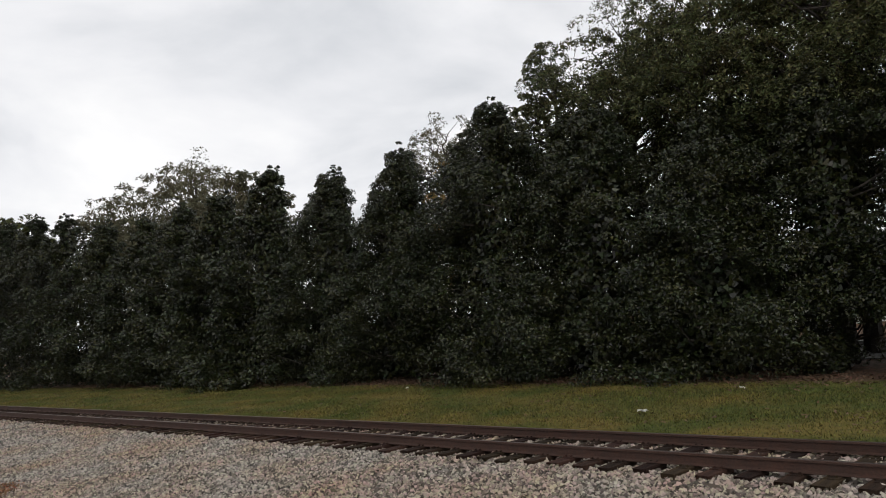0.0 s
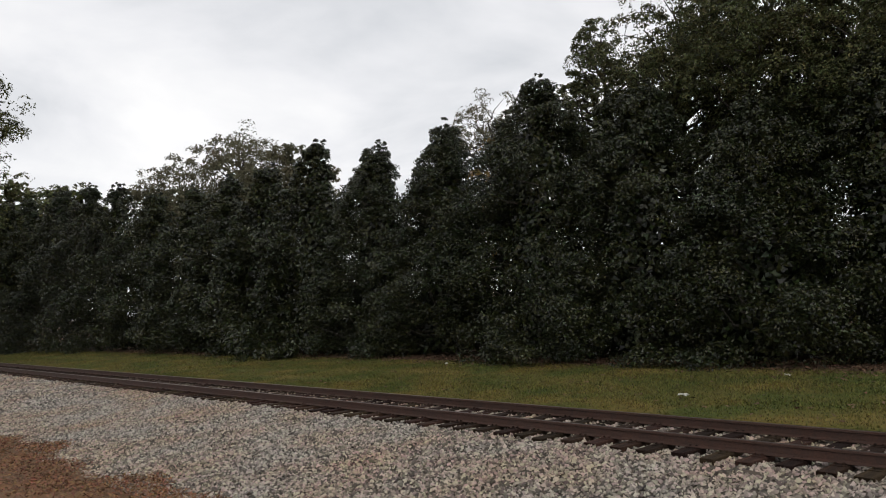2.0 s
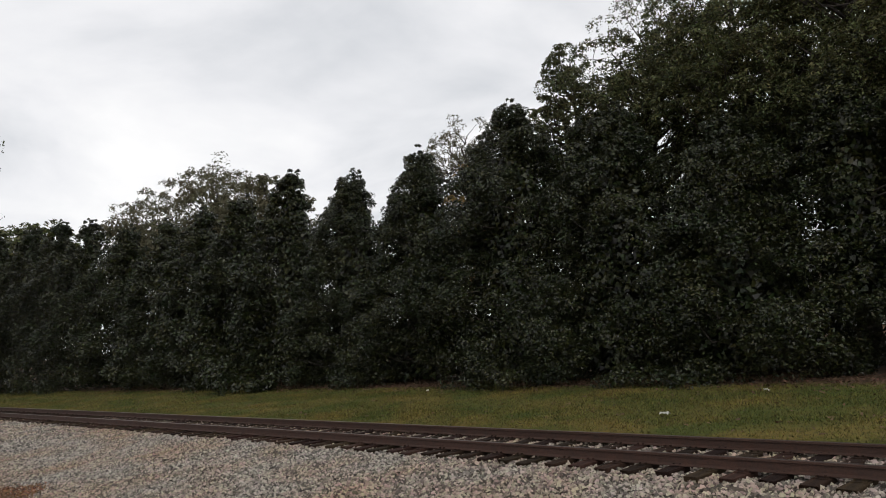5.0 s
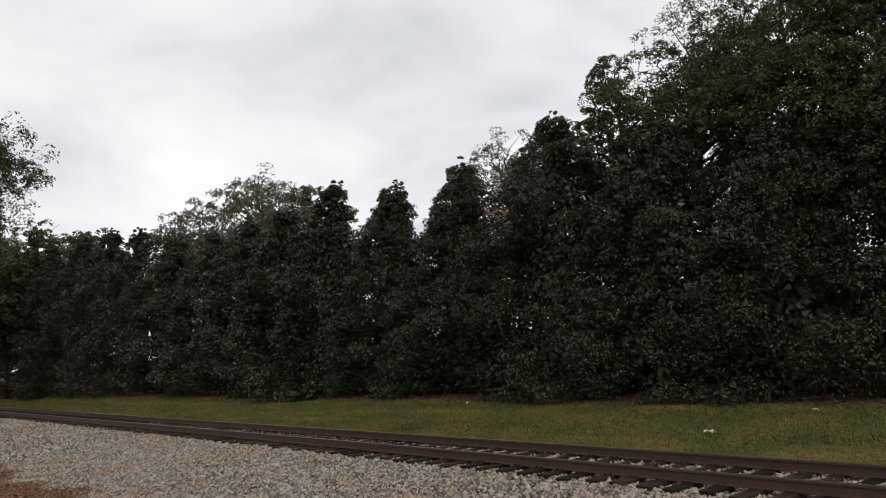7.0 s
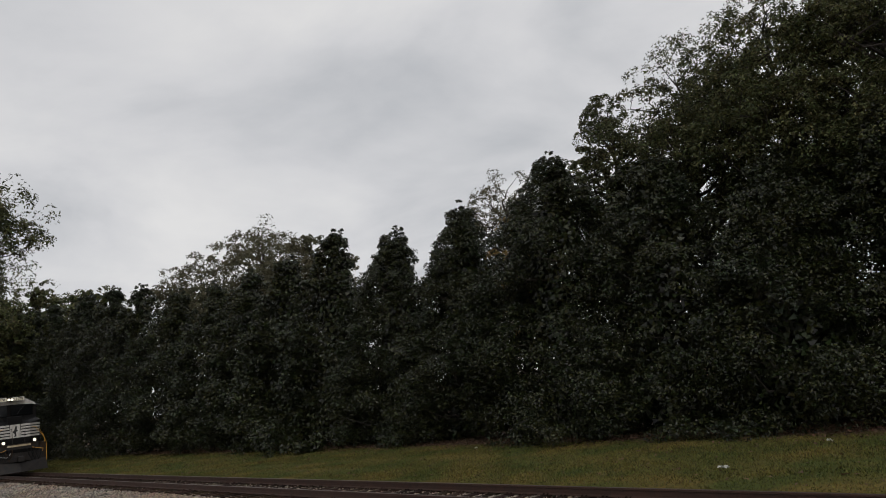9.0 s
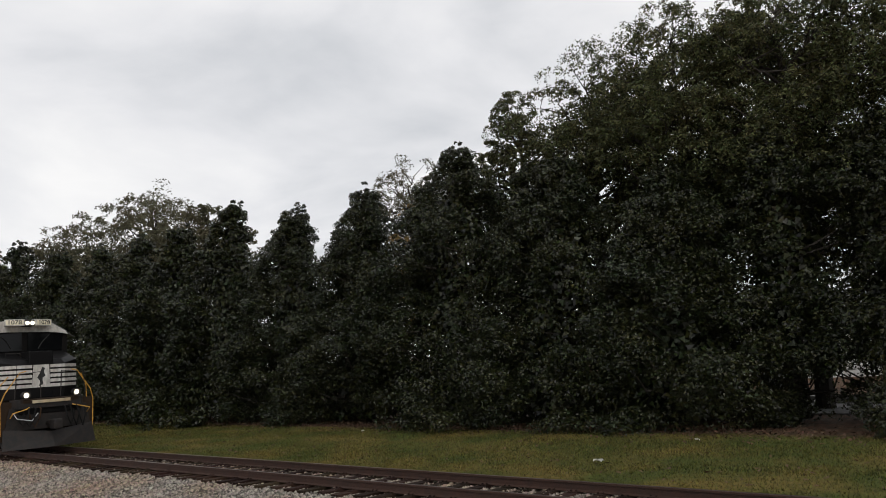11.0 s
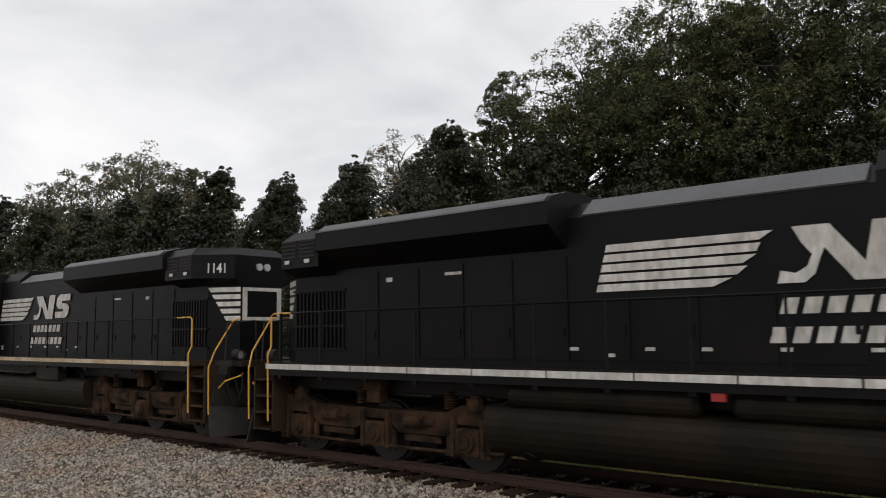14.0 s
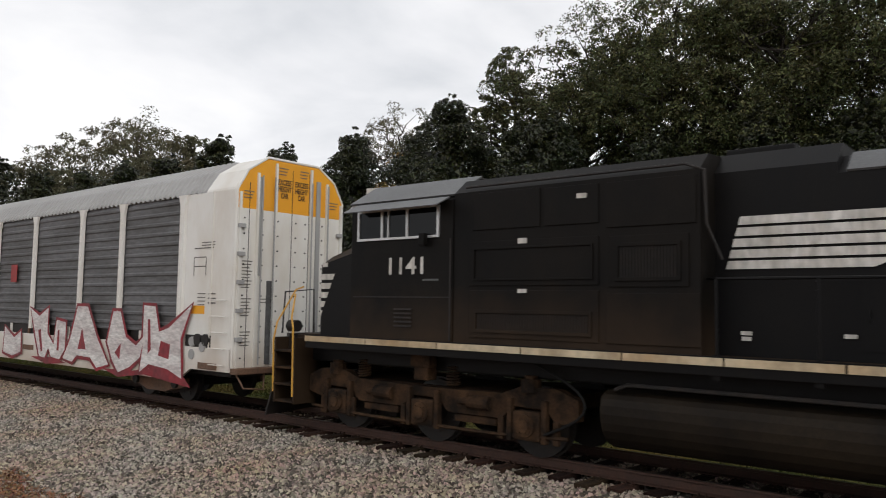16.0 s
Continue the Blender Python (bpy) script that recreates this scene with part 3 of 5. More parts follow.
def broadleaf(x, y, height, radius, seed, mat, lobes=22, tufts=17, per=80, leaf=0.15, base=0.3, label="tall leafy broadleaf tree with gaps of sky in its crown",
              group="broadleaf trees behind the evergreens", lean=(0, 0), squash=0.8, inner=10):
    """A tree with forked limbs and a crown of separate leafy boughs, with gaps between them."""
    rng = np.random.default_rng(seed)
    tree = thing("broadleaf_tree", label, "tree", group, pose(x, y, ground_z(y)))
    bm = bmesh.new()
    fork = height * base
    r0 = height * 0.017
    top = Vector((lean[0], lean[1], height * 0.86))
    tube(bm, [(0, 0, -0.2), (0.1, 0, fork * 0.5), (0, 0.05, fork), top * 0.6 + Vector((0, 0, 0.1 * height)), top], r0, 8, [r0 * 1.3, r0, r0 * 0.85, r0 * 0.5, 0.03])
    cz = height * (1 + base) / 2
    hz = height * (1 - base) / 2
    d = unit(rng.normal(size=(lobes, 3)))
    k = rng.uniform(0.35, 1.0, lobes) ** 0.6
    rl = radius * rng.uniform(0.22, 0.40, lobes)
    C = np.stack([d[:, 0] * k * (radius - rl * 0.6) + lean[0], d[:, 1] * k * (radius - rl * 0.6) + lean[1], cz + d[:, 2] * k * (hz - rl * squash)], 1)
    C[0] = (lean[0], lean[1], height - rl[0] * squash)
    n = lobes * tufts
    e = unit(rng.normal(size=(n, 3)) + np.array([[0, 0, 0.3]]))
    P = np.repeat(C, tufts, 0) + e * np.array([[1, 1, squash]]) * np.repeat(rl, tufts)[:, None] * rng.uniform(0.55, 1.05, (n, 1))
    k2 = int(lobes * inner)
    pick = rng.integers(0, lobes, k2)
    inside = leaves(rng, C[pick] + rng.uniform(-0.4, 0.4, (k2, 3)) * rl[pick][:, None], rng.normal(0, 1, (k2, 3)), 2.2 * leaf, 1.6 * leaf)
    v, f = merge([inside, bough_leaves(rng, P, e, np.repeat(rl, tufts) * rng.uniform(0.26, 0.46, n), per, leaf, leaf * 0.55, 0.7, 4)])
    raw_mesh("crown", v, f, mat, tree)
    for i in range(lobes):
        s = Vector((lean[0], lean[1], 0)) * 0.4
        z0 = min(max(fork * 0.9, C[i][2] - 0.55 * math.hypot(C[i][0], C[i][1]) - 0.5), height * 0.8)
        branches(bm, rng, Vector((0, 0, z0)) + s, [C[i]], r0 * 0.32)
        for j in range(3):
            branches(bm, rng, Vector(C[i]) * 0.75 + Vector((0, 0, z0)) * 0.25, [P[i * tufts + j]], r0 * 0.14)
    part("trunk", bm, M_BARK, tree, "dark trunk with its limbs")
    return tree


# the evergreen row, from the opening in the hedge back along the track: x, y, height, radius
ROW = [(-2.1, 12.9, 8.6, 3.6), (-10.7, 12.7, 8.5, 3.6), (-14.9, 12.8, 9.8, 3.8), (-19.5, 12.7, 11.2, 3.9), (-24.8, 12.5, 10.5, 3.5),
       (-29.7, 12.4, 10.4, 3.5), (-34.9, 12.3, 11.5, 3.8), (-39.8, 12.2, 11.0, 3.8), (-44.8, 12.2, 11.2, 3.9), (-50.0, 12.1, 11.3, 3.9),
       (-55.5, 11.9, 11.8, 4.0), (-62.8, 11.7, 13.4, 4.3), (-68.5, 11.5, 14.2, 4.4), (-75.0, 11.0, 14.8, 4.6), (-81.5, 10.2, 14.9, 4.6), (-88.5, 9.8, 15.4, 4.8)]
for i, (x, y, h, r) in enumerate(ROW):
    near = x > -33
    evergreen(x, y, h, r, 40 + i, 200 if near else 140, 300 if near else 180, 0.105 if near else 0.17)
# lower trees that close the gaps between them; the first leaves an opening at its foot
FILL = [(-4.9, 15.2, 9.2, 4.2), (-7.7, 14.3, 9.3, 2.8), (-11.0, 15.4, 9.6, 2.9), (-12.6, 14.2, 6.3, 2.6), (-17.2, 14.0, 10.0, 3.0), (-22.3, 13.9, 10.4, 3.6), (-27.3, 13.8, 9.4, 3.7),
        (-32.2, 13.7, 10.3, 3.6), (-37.3, 13.6, 10.2, 3.0), (-42.3, 13.6, 10.2, 3.0), (-47.4, 13.6, 10.3, 3.0), (-59.2, 13.0, 11.4, 3.4)]
for i, (x, y, h, r) in enumerate(FILL):
    near = x > -33
    evergreen(x, y, h, r, 70 + i, 150 if i < 3 else 90, 280 if near else 160, 0.105 if near else 0.17, clear=(1.75, 1.5)[i] if i < 2 else 0.0)

OAKS = [(-19.4, 17.2, 14.3, 3.3), (-16.0, 17.5, 15.4, 4.2), (-12.0, 17.6, 16.1, 4.6), (-7.9, 17.3, 16.0, 4.6), (-3.2, 17.4, 16.3, 5.0), (1.8, 17.4, 16.4, 5.0),
        (-9.8, 20.6, 16.4, 3.6), (-1.0, 21.0, 17.4, 4.6)]
for i, (x, y, h, r) in enumerate(OAKS):
    broadleaf(x, y, h, r, 200 + i, M_OAK, 48, 17, 96, 0.118, 0.22, inner=5)
broadleaf(-66.5, 25.0, 19.6, 8.4, 120, M_FAR, 44, 18, 52, 0.24, 0.3, "grey-green broadleaf tree with a rounded airy crown")
broadleaf(-81.0, 25.0, 19.8, 7.5, 125, M_FAR, 30, 20, 48, 0.27, 0.3, "grey-green broadleaf tree with a rounded airy crown")
broadleaf(-56.5, 24.0, 16.6, 5.6, 121, M_FAR, 26, 18, 44, 0.24, 0.3, "grey-green broadleaf tree with a rounded airy crown")
broadleaf(-33.6, 25.0, 15.6, 4.2, 122, M_FAR, 34, 16, 44, 0.13, 0.3, "pale thinning broadleaf tree behind the evergreen row", inner=3)
broadleaf(-30.9, 22.0, 11.6, 2.6, 123, M_YELLOW, 18, 14, 40, 0.16, 0.3, "small tree with yellow-brown autumn leaves")
broadleaf(-62.0, -5.4, 23.6, 9.6, 124, M_OAK, 76, 22, 72, 0.22, 0.38, "large dark oak overhanging the track beside the gravel", "", inner=8)
broadleaf(-90.0, 7.5, 17.0, 6.5, 126, M_OAK, 36, 20, 44, 0.3, 0.1, "dark broadleaf tree in the wood at the end of the lawn", "trees of the far wood", inner=14)
for i, (x, y, h, r) in enumerate([(-96, 12, 19.5, 6.5), (-106, 9, 20.5, 7.5), (-86, 16, 17, 6), (-120, 12, 21, 8), (-100, 17, 19, 7)]):
    broadleaf(x, y, h, r, 130 + i, M_OAK, 34, 18, 36, 0.4, 0.04, "dark broadleaf tree in the wood at the end of the lawn", "trees of the far wood", inner=20)

# ---- behind the opening in the hedge ----
bm = bmesh.new()
box(bm, -60, 40, 15.4, 19.4, -0.45, -0.27, 0.01)
tagged(finish("driveway", bm, M_ASPHALT), "worn grey asphalt driveway behind the trees", "driveway", kind="structure")
bm = bmesh.new()
box(bm, -60, 40, 19.4, 19.65, -0.45, -0.02, 0.03)
tagged(finish("kerb", bm, M_CONC), "grey concrete kerb along the driveway", "kerb", kind="structure")


def sided_building(x0, x1, y0, y1, tall):
    """A white building with lapped siding and a low gabled roof, of which a strip shows through the hedge."""
    house = thing("house", "white house with lapped siding behind the trees", "house")
    zb = ground_z(y0) - 0.05
    bm = bmesh.new(); box(bm, x0, x1, y0, y1, zb, tall)
    wall = part("wall", bm, M_SIDING, house)
    z = zb + 0.25
    while z < tall - 0.2:
        bm = bmesh.new()
        prism(bm, [(x0, y0 - 0.004, z), (x0, y0 - 0.03, z), (x0, y0 - 0.012, z + 0.19), (x0, y0 - 0.004, z + 0.19)], (x1 - x0, 0, 0))
        part("board", bm, M_SIDING, wall)
        z += 0.2
    ym = (y0 + y1) / 2
    bm = bmesh.new()
    prism(bm, [(x0 - 0.4, y0 - 0.5, tall - 0.1), (x0 - 0.4, ym, tall + 1.6), (x0 - 0.4, y1 + 0.5, tall - 0.1), (x0 - 0.4, y1 + 0.5, tall), (x0 - 0.4, ym, tall + 1.72), (x0 - 0.4, y0 - 0.5, tall)], (x1 - x0 + 0.8, 0, 0))
    part("roof", bm, M_ROOF, house, "grey shingled roof")
    return house


sided_building(-19, -7.5, 36, 44, 3.0)


def litter(x, y, w, seed):
    rng = random.Random(seed)
    bm = bmesh.new()
    n = 5
    g = [[bm.verts.new((x + w * (i / (n - 1) - 0.5), y + w * 0.7 * (j / (n - 1) - 0.5), ground_z(y) + 0.05 + rng.uniform(0, 0.07))) for j in range(n)] for i in range(n)]
    for i in range(n - 1):
        for j in range(n - 1):
            bm.faces.new((g[i][j], g[i + 1][j], g[i + 1][j + 1], g[i][j + 1]))
    bmesh.ops.solidify(bm, geom=list(bm.faces), thickness=0.003)
    return tagged(finish("litter", bm, M_PAPER), "crumpled scrap of white paper on the grass", "litter")


litter(-9.34, 4.66, 0.22, 1)
litter(-8.6, 8.4, 0.14, 2)
litter(-21.5, 8.6, 0.12, 3)


# ---- the train ----
WHEELS = []  # (wheelset, its pose in its truck, wheel radius, sense of turning)


def wheelset(parent, x, radius, sense):
    bm = bmesh.new()
    for s in (-1, 1):
        tube(bm, [(0, s * 0.685, 0), (0, s * 0.715, 0), (0, s * 0.72, 0), (0, s * 0.83, 0)], radius, 28, [radius + 0.028, radius + 0.028, radius, radius - 0.004])
        disc(bm, (0, s * 0.845, 0), (0, 1, 0), radius * 0.42, 0.05, 16)
        for k in range(6):
            a = k * math.pi / 3
            disc(bm, (math.cos(a) * radius * 0.62, s * 0.832, math.sin(a) * radius * 0.62), (0, 1, 0), radius * 0.09, 0.02, 8)
    tube(bm, [(0, -1.0, 0), (0, 1.0, 0)], 0.09, 10)
    w = part("wheelset", bm, M_STEEL, parent, "steel wheels on an axle")
    WHEELS.append((w, (x, 0, radius), radius, sense))
    return w


def loco_truck(parent, xc, sense):
    """A three-axle truck: side frames with pedestals, journal boxes, coil springs, brake cylinders and wheelsets."""
    tr = new("truck"); tr.parent = parent; tr.location = (xc, 0, 0)
    bm = bmesh.new()
    box(bm, -2.5, 2.5, -0.95, 0.95, 0.72, 0.95)
    part("bolster", bm, M_TRUCK, tr)
    for s in (-1, 1):
        y0, y1 = sorted((s * 1.0, s * 1.16))
        prof = [(-2.95, 0.96), (-2.95, 0.66)]
        for a in (-2.09, 0, 2.09):  # an arch over each axle box
            prof += [(a - 0.52, 0.58), (a - 0.44, 0.64), (a - 0.30, 0.79), (a + 0.30, 0.79), (a + 0.44, 0.64), (a + 0.52, 0.58)]
        prof += [(2.95, 0.66), (2.95, 0.96), (2.6, 1.1), (1.95, 1.1), (1.6, 0.97), (0.5, 0.95), (-0.5, 0.95), (-1.6, 0.97), (-1.95, 1.1), (-2.6, 1.1)]
        bm = bmesh.new()
        prism(bm, [(a, y0, b) for a, b in prof], (0, y1 - y0, 0))
        part("side_frame", bm, M_TRUCK, tr, "brown dusty cast-steel side frame")
        for a in (-2.09, 0, 2.09):
            bm = bmesh.new()
            box(bm, a - 0.25, a + 0.25, s * 1.12 - 0.12, s * 1.12 + 0.12, 0.30, 0.74, 0.05)
            for q in (-0.31, 0.31):
                box(bm, a + q - 0.045, a + q + 0.045, s * 1.18 - 0.06, s * 1.18 + 0.06, 0.28, 0.92, 0.02)
            disc(bm, (a, s * 1.23, 0.53), (0, 1, 0), 0.17, 0.12, 16)
            disc(bm, (a, s * 1.30, 0.53), (0, 1, 0), 0.10, 0.05, 12)
            for k in range(4):
                b = math.pi / 4 + k * math.pi / 2
                disc(bm, (a + 0.12 * math.cos(b), s * 1.295, 0.53 + 0.12 * math.sin(b)), (0, 1, 0), 0.025, 0.03, 6)
            part("journal_box", bm, M_TRUCK, tr)
        for a in (-1.05, 1.05):
            bm = bmesh.new()
            disc(bm, (a - 0.12, s * 1.16, 0.78), (1, 0, 0), 0.115, 0.42, 14)
            disc(bm, (a + 0.16, s * 1.16, 0.78), (1, 0, 0), 0.06, 0.3, 10)
            box(bm, a - 0.42, a + 0.42, s * 1.08 - 0.05, s * 1.08 + 0.05, 0.44, 0.56, 0.02)
            part("brake_cylinder", bm, M_TRUCK, tr)
            bm = bmesh.new()
            pts = [(a + 0.55 + 0.11 * math.cos(k * 0.7), s * 1.0 + 0.11 * math.sin(k * 0.7), 1.0 + 0.0052 * k) for k in range(64)]
            tube(bm, pts, 0.02, 5)
            part("coil_spring", bm, M_TRUCK, tr)
        bm = bmesh.new()
        for a in (-2.6, -1.6, 0.45, 1.7, 2.5):
            box(bm, a - 0.05, a + 0.05, s * 1.18 - 0.03, s * 1.18 + 0.03, 0.28, 0.62, 0.01)
        tube(bm, [(-2.8, s * 1.2, 0.40), (-1.5, s * 1.2, 0.34), (0, s * 1.2, 0.33), (1.5, s * 1.2, 0.34), (2.8, s * 1.2, 0.40)], 0.028, 6)
        part("brake_rigging", bm, M_TRUCK, tr)
        bm = bmesh.new()
        box(bm, -0.16, 0.16, s * 1.15 - 0.12, s * 1.15 + 0.12, 1.06, 1.5, 0.03)
        box(bm, -0.22, 0.22, s * 1.2 - 0.1, s * 1.2 + 0.1, 1.28, 1.52, 0.03)
        part("secondary_pad", bm, M_TRUCK, tr)
        for a in (-2.1, 2.2):
            bm = bmesh.new()
            disc(bm, (a, s * 1.1, 1.12), (0, 0, 1), 0.16, 0.2, 12)
            disc(bm, (a, s * 1.1, 1.24), (0, 0, 1), 0.1, 0.06, 12)
            part("damper", bm, M_TRUCK, tr)
    for a in (-2.09, 0, 2.09):
        bm = bmesh.new()
        m = -1 if a > 0 else 1
        box(bm, min(a + m * 0.12, a + m * 0.95), max(a + m * 0.12, a + m * 0.95), -0.62, 0.62, 0.24, 0.86, 0.08)
        part("traction_motor", bm, M_STEEL, tr)
        wheelset(tr, a, 0.533, sense)
    return tr


def wedge_stripes(parent, name, origin, right, up, w, h, n=5, slant=0.55, flip=False):
    """White stripes, each a part, whose one end is cut on a slant."""
    t = h / (n * 1.0 + (n - 1) * 0.55)
    for k in range(n):
        z1 = h - k * t * 1.55
        z0 = z1 - t
        a1, a0 = slant * h * (1 - z1 / h), slant * h * (1 - z0 / h)
        pts = [(a0, z0), (w, z0), (w, z1), (a1, z1)]
        if flip: pts = [(w - a, b) for a, b in pts][::-1]
        bm = bmesh.new()
        plaque(bm, origin, right, up, pts)
        part(name, bm, M_WHITE, parent, "white painted stripe")


def emblem(loco, s, u_left, y):
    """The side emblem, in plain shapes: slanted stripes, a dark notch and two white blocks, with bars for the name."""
    fwd = -s  # reading direction along x on that side
    o = (-u_left, y, 2.84)
    right, up = (fwd, 0, 0), (0, 0, 1)
    bm = bmesh.new()
    for k in range(5):
        z1 = 0.68 - k * 0.143; z0 = z1 - 0.108
        sl = 0.28
        e = (2.52, 2.36, 2.30, 2.18, 1.98)[k]; e0 = (2.34, 2.30, 2.12, 2.04, 1.72)[k]
        plaque(bm, o, right, up, [(sl * z0, z0), (e0, z0), (e, z1), (sl * z1, z1)])
    part("emblem_stripes", bm, M_WHITE, loco, "five slanted white stripes")
    bm = bmesh.new()
    plaque(bm, o, right, up, [(a + 0.12, b) for a, b in ((2.42, 0.0), (2.74, 0.0), (2.86, 0.10), (2.98, 0.42), (3.30, 0.0), (3.72, 0.0), (3.90, 0.70), (3.52, 0.70), (3.42, 0.22), (3.05, 0.70), (2.62, 0.70), (2.72, 0.5), (2.84, 0.34), (2.78, 0.2), (2.64, 0.12), (2.46, 0.16))])
    part("emblem_block", bm, M_WHITE, loco, "white angular emblem block")
    bm = bmesh.new()
    c = (4.48, 0.35)
    prof = [(-0.42, -0.33), (0.22, -0.33), (0.40, -0.22), (0.44, -0.02), (0.30, 0.07), (-0.02, 0.09), (0.0, 0.16), (0.50, 0.16), (0.52, 0.35), (-0.12, 0.35), (-0.34, 0.24), (-0.38, 0.04),
            (-0.24, -0.06), (0.08, -0.08), (0.06, -0.15), (-0.46, -0.15)]
    plaque(bm, o, right, up, [(c[0] + a, c[1] + b) for a, b in prof])
    part("emblem_block", bm, M_WHITE, loco, "white rounded emblem block")
    z = -0.38
    for row, (a0, cells) in enumerate(((2.54, 7), (2.40, 8))):
        for k in range(cells):
            a, b = a0 + k * 0.27, z - row * 0.36
            bm = bmesh.new()
            plaque(bm, o, right, up, [(a, b), (a + 0.19, b), (a + 0.245, b + 0.2), (a + 0.055, b + 0.2)])
            part("name_bar", bm, M_WHITE, loco, "slanted white bar")


def side_placards(loco, s, y, spots):
    for u, z, w, h in spots:
        bm = bmesh.new()
        plaque(bm, (-u, y, z), (-s, 0, 0), (0, 0, 1), rect(-w / 2, w / 2, -h / 2, h / 2))
        part("placard", bm, M_WHITE, loco, "small white notice sticker")


def locomotive(number, label):
    """A six-axle road diesel; x forwards, the front coupler's face at x = 0, the top of the rails at z = 0."""
    L = 22.63
    loco = thing("locomotive", label, "locomotive", "locomotives of the train")

    def yz(pts): return pts + [(-a, b) for a, b in pts[::-1]]

    def section(bm, u0, u1, half):
        prism(bm, [(-u0, a, b) for a, b in yz(half)], (u0 - u1, 0, 0))

    # underframe, deck and side sills
    bm = bmesh.new()
    box(bm, -L + 0.6, -0.35, -1.05, 1.05, 1.22, 1.62, 0.03)
    part("underframe", bm, M_BLACK, loco)
    bm = bmesh.new()
    box(bm, -21.3, -1.45, -1.55, 1.55, 1.62, 1.72)
    box(bm, -L + 0.4, -21.3, -0.9, 0.9, 1.60, 1.72)
    box(bm, -1.45, -0.2, -0.9, 0.9, 1.60, 1.72)
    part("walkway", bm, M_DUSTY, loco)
    for s in (-1, 1):
        bm = bmesh.new()
        u = 1.48
        while u < 21.2:
            w = min(1.62 if u < 7 else 1.36, 21.28 - u)
            box(bm, -u - w + 0.03, -u, s * 1.585 - 0.012, s * 1.585 + 0.012, 1.62, 1.72)
            u += w
        part("sill_stripe", bm, M_SILL if number == "1141" else M_WHITE, loco, "grimy tan sill stripe" if number == "1141" else "grimy white sill stripe")
        bm = bmesh.new()
        box(bm, -21.28, -1.48, s * 1.56 - 0.012, s * 1.56 + 0.012, 1.5, 1.74)
        part("side_sill", bm, M_BLACK, loco)

    # long hood: three lengths of different section
    bm = bmesh.new()
    section(bm, 7.6, 10.5, [(-1.0, 1.72), (-1.0, 4.12), (-0.72, 4.4)])
    part("engine_hood", bm, M_BLACK, loco)
    bm = bmesh.new()
    section(bm, 10.5, 14.7, [(-1.0, 1.72), (-1.0, 3.98), (-0.66, 4.24)])
    part("engine_hood", bm, M_BLACK, loco)
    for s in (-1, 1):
        # shoulder of the black hood, its sky reflection painted as pale grey
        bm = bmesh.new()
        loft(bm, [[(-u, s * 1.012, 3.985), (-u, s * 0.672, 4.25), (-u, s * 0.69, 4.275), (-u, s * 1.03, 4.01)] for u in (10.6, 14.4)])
        part("shoulder_panel", bm, M_ROOF, loco, "sloping roof panel with sky reflection as pale grey")
    bm = bmesh.new()
    section(bm, 14.7, 19.9, [(-1.0, 1.72), (-1.0, 3.52), (-1.5, 3.86), (-1.5, 4.2), (-1.36, 4.3), (-0.9, 4.42)])
    part("radiator_hood", bm, M_BLACK, loco, "flared black radiator section")
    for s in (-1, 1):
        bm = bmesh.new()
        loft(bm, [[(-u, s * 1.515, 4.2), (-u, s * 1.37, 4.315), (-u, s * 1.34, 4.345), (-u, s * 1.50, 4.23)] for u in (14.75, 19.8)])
        part("roof_edge", bm, M_ROOF, loco, "pale roof edge")
    bm = bmesh.new()
    plan = [(19.9, 1.0), (21.05, 1.0), (21.74, 0.60)]
    top = [(19.9, 1.42), (21.0, 1.42), (21.74, 0.76)]
    loft(bm, [[(-a, b, z) for a, b in pl] + [(-a, -b, z) for a, b in pl[::-1]] for pl, z in ((plan, 1.72), (plan, 3.42), (top, 3.58), (top, 4.12), ([(19.9, 1.2), (20.85, 1.2), (21.5, 0.55)], 4.31))])
    part("rear_hood", bm, M_BLACK, loco)
    bm = bmesh.new()
    for s in (-1, 1):
        for k in range(5):
            z = 3.78 + k * 0.075
            for u0, u1 in ((20.0, 20.45), (20.55, 21.0)):
                box(bm, -u1, -u0, s * 1.42 - 0.02, s * 1.42 + 0.02, z, z + 0.03)
    tagged(part("louvre_slats", bm, M_STEEL, loco), kind="stuff")
    for s in (-1, 1):
        bm = bmesh.new()
        for k in range(13):
            u = 19.62 + k * 0.115
            box(bm, -u - 0.02, -u + 0.02, s * 1.0 - 0.045, s * 1.0 + 0.045, 2.0, 3.1)
        for z in (1.98, 2.42, 3.12):
            box(bm, -21.1, -19.55, s * 1.0 - 0.05, s * 1.0 + 0.05, z, z + 0.04)
        part("radiator_grille", bm, M_BLACK, loco, "black vertical grille bars")
        # doors of the hood
        for k in range(9):
            u = 10.7 + k * 1.0
            if u > 19.0: continue
            bm = bmesh.new()
            box(bm, -u - 0.94, -u, s * 1.008 - 0.01, s * 1.008 + 0.01, 1.85, 2.78 if u < 14.6 else 3.42)
            box(bm, -u - 0.12, -u - 0.06, s * 1.02 - 0.02, s * 1.02 + 0.02, 2.2, 2.34)
            part("hood_door", bm, M_BLACK, loco)
        # rear stripes
        c, d = Vector((-21.05, s * 1.0, 0)), Vector((-21.74, s * 0.60, 0))
        a = d - c
        r = a.normalized()
        right = r if r.cross(Vector((0, 0, 1))).dot(Vector((0, s, 0))) > 0 else -r
        org = (c if right.dot(r) > 0 else d) + Vector((0, 0, 2.62))
        wedge_stripes(loco, "rear_stripe", org, right, (0, 0, 1), a.length, 0.76, slant=0.6, flip=right.dot(r) < 0)
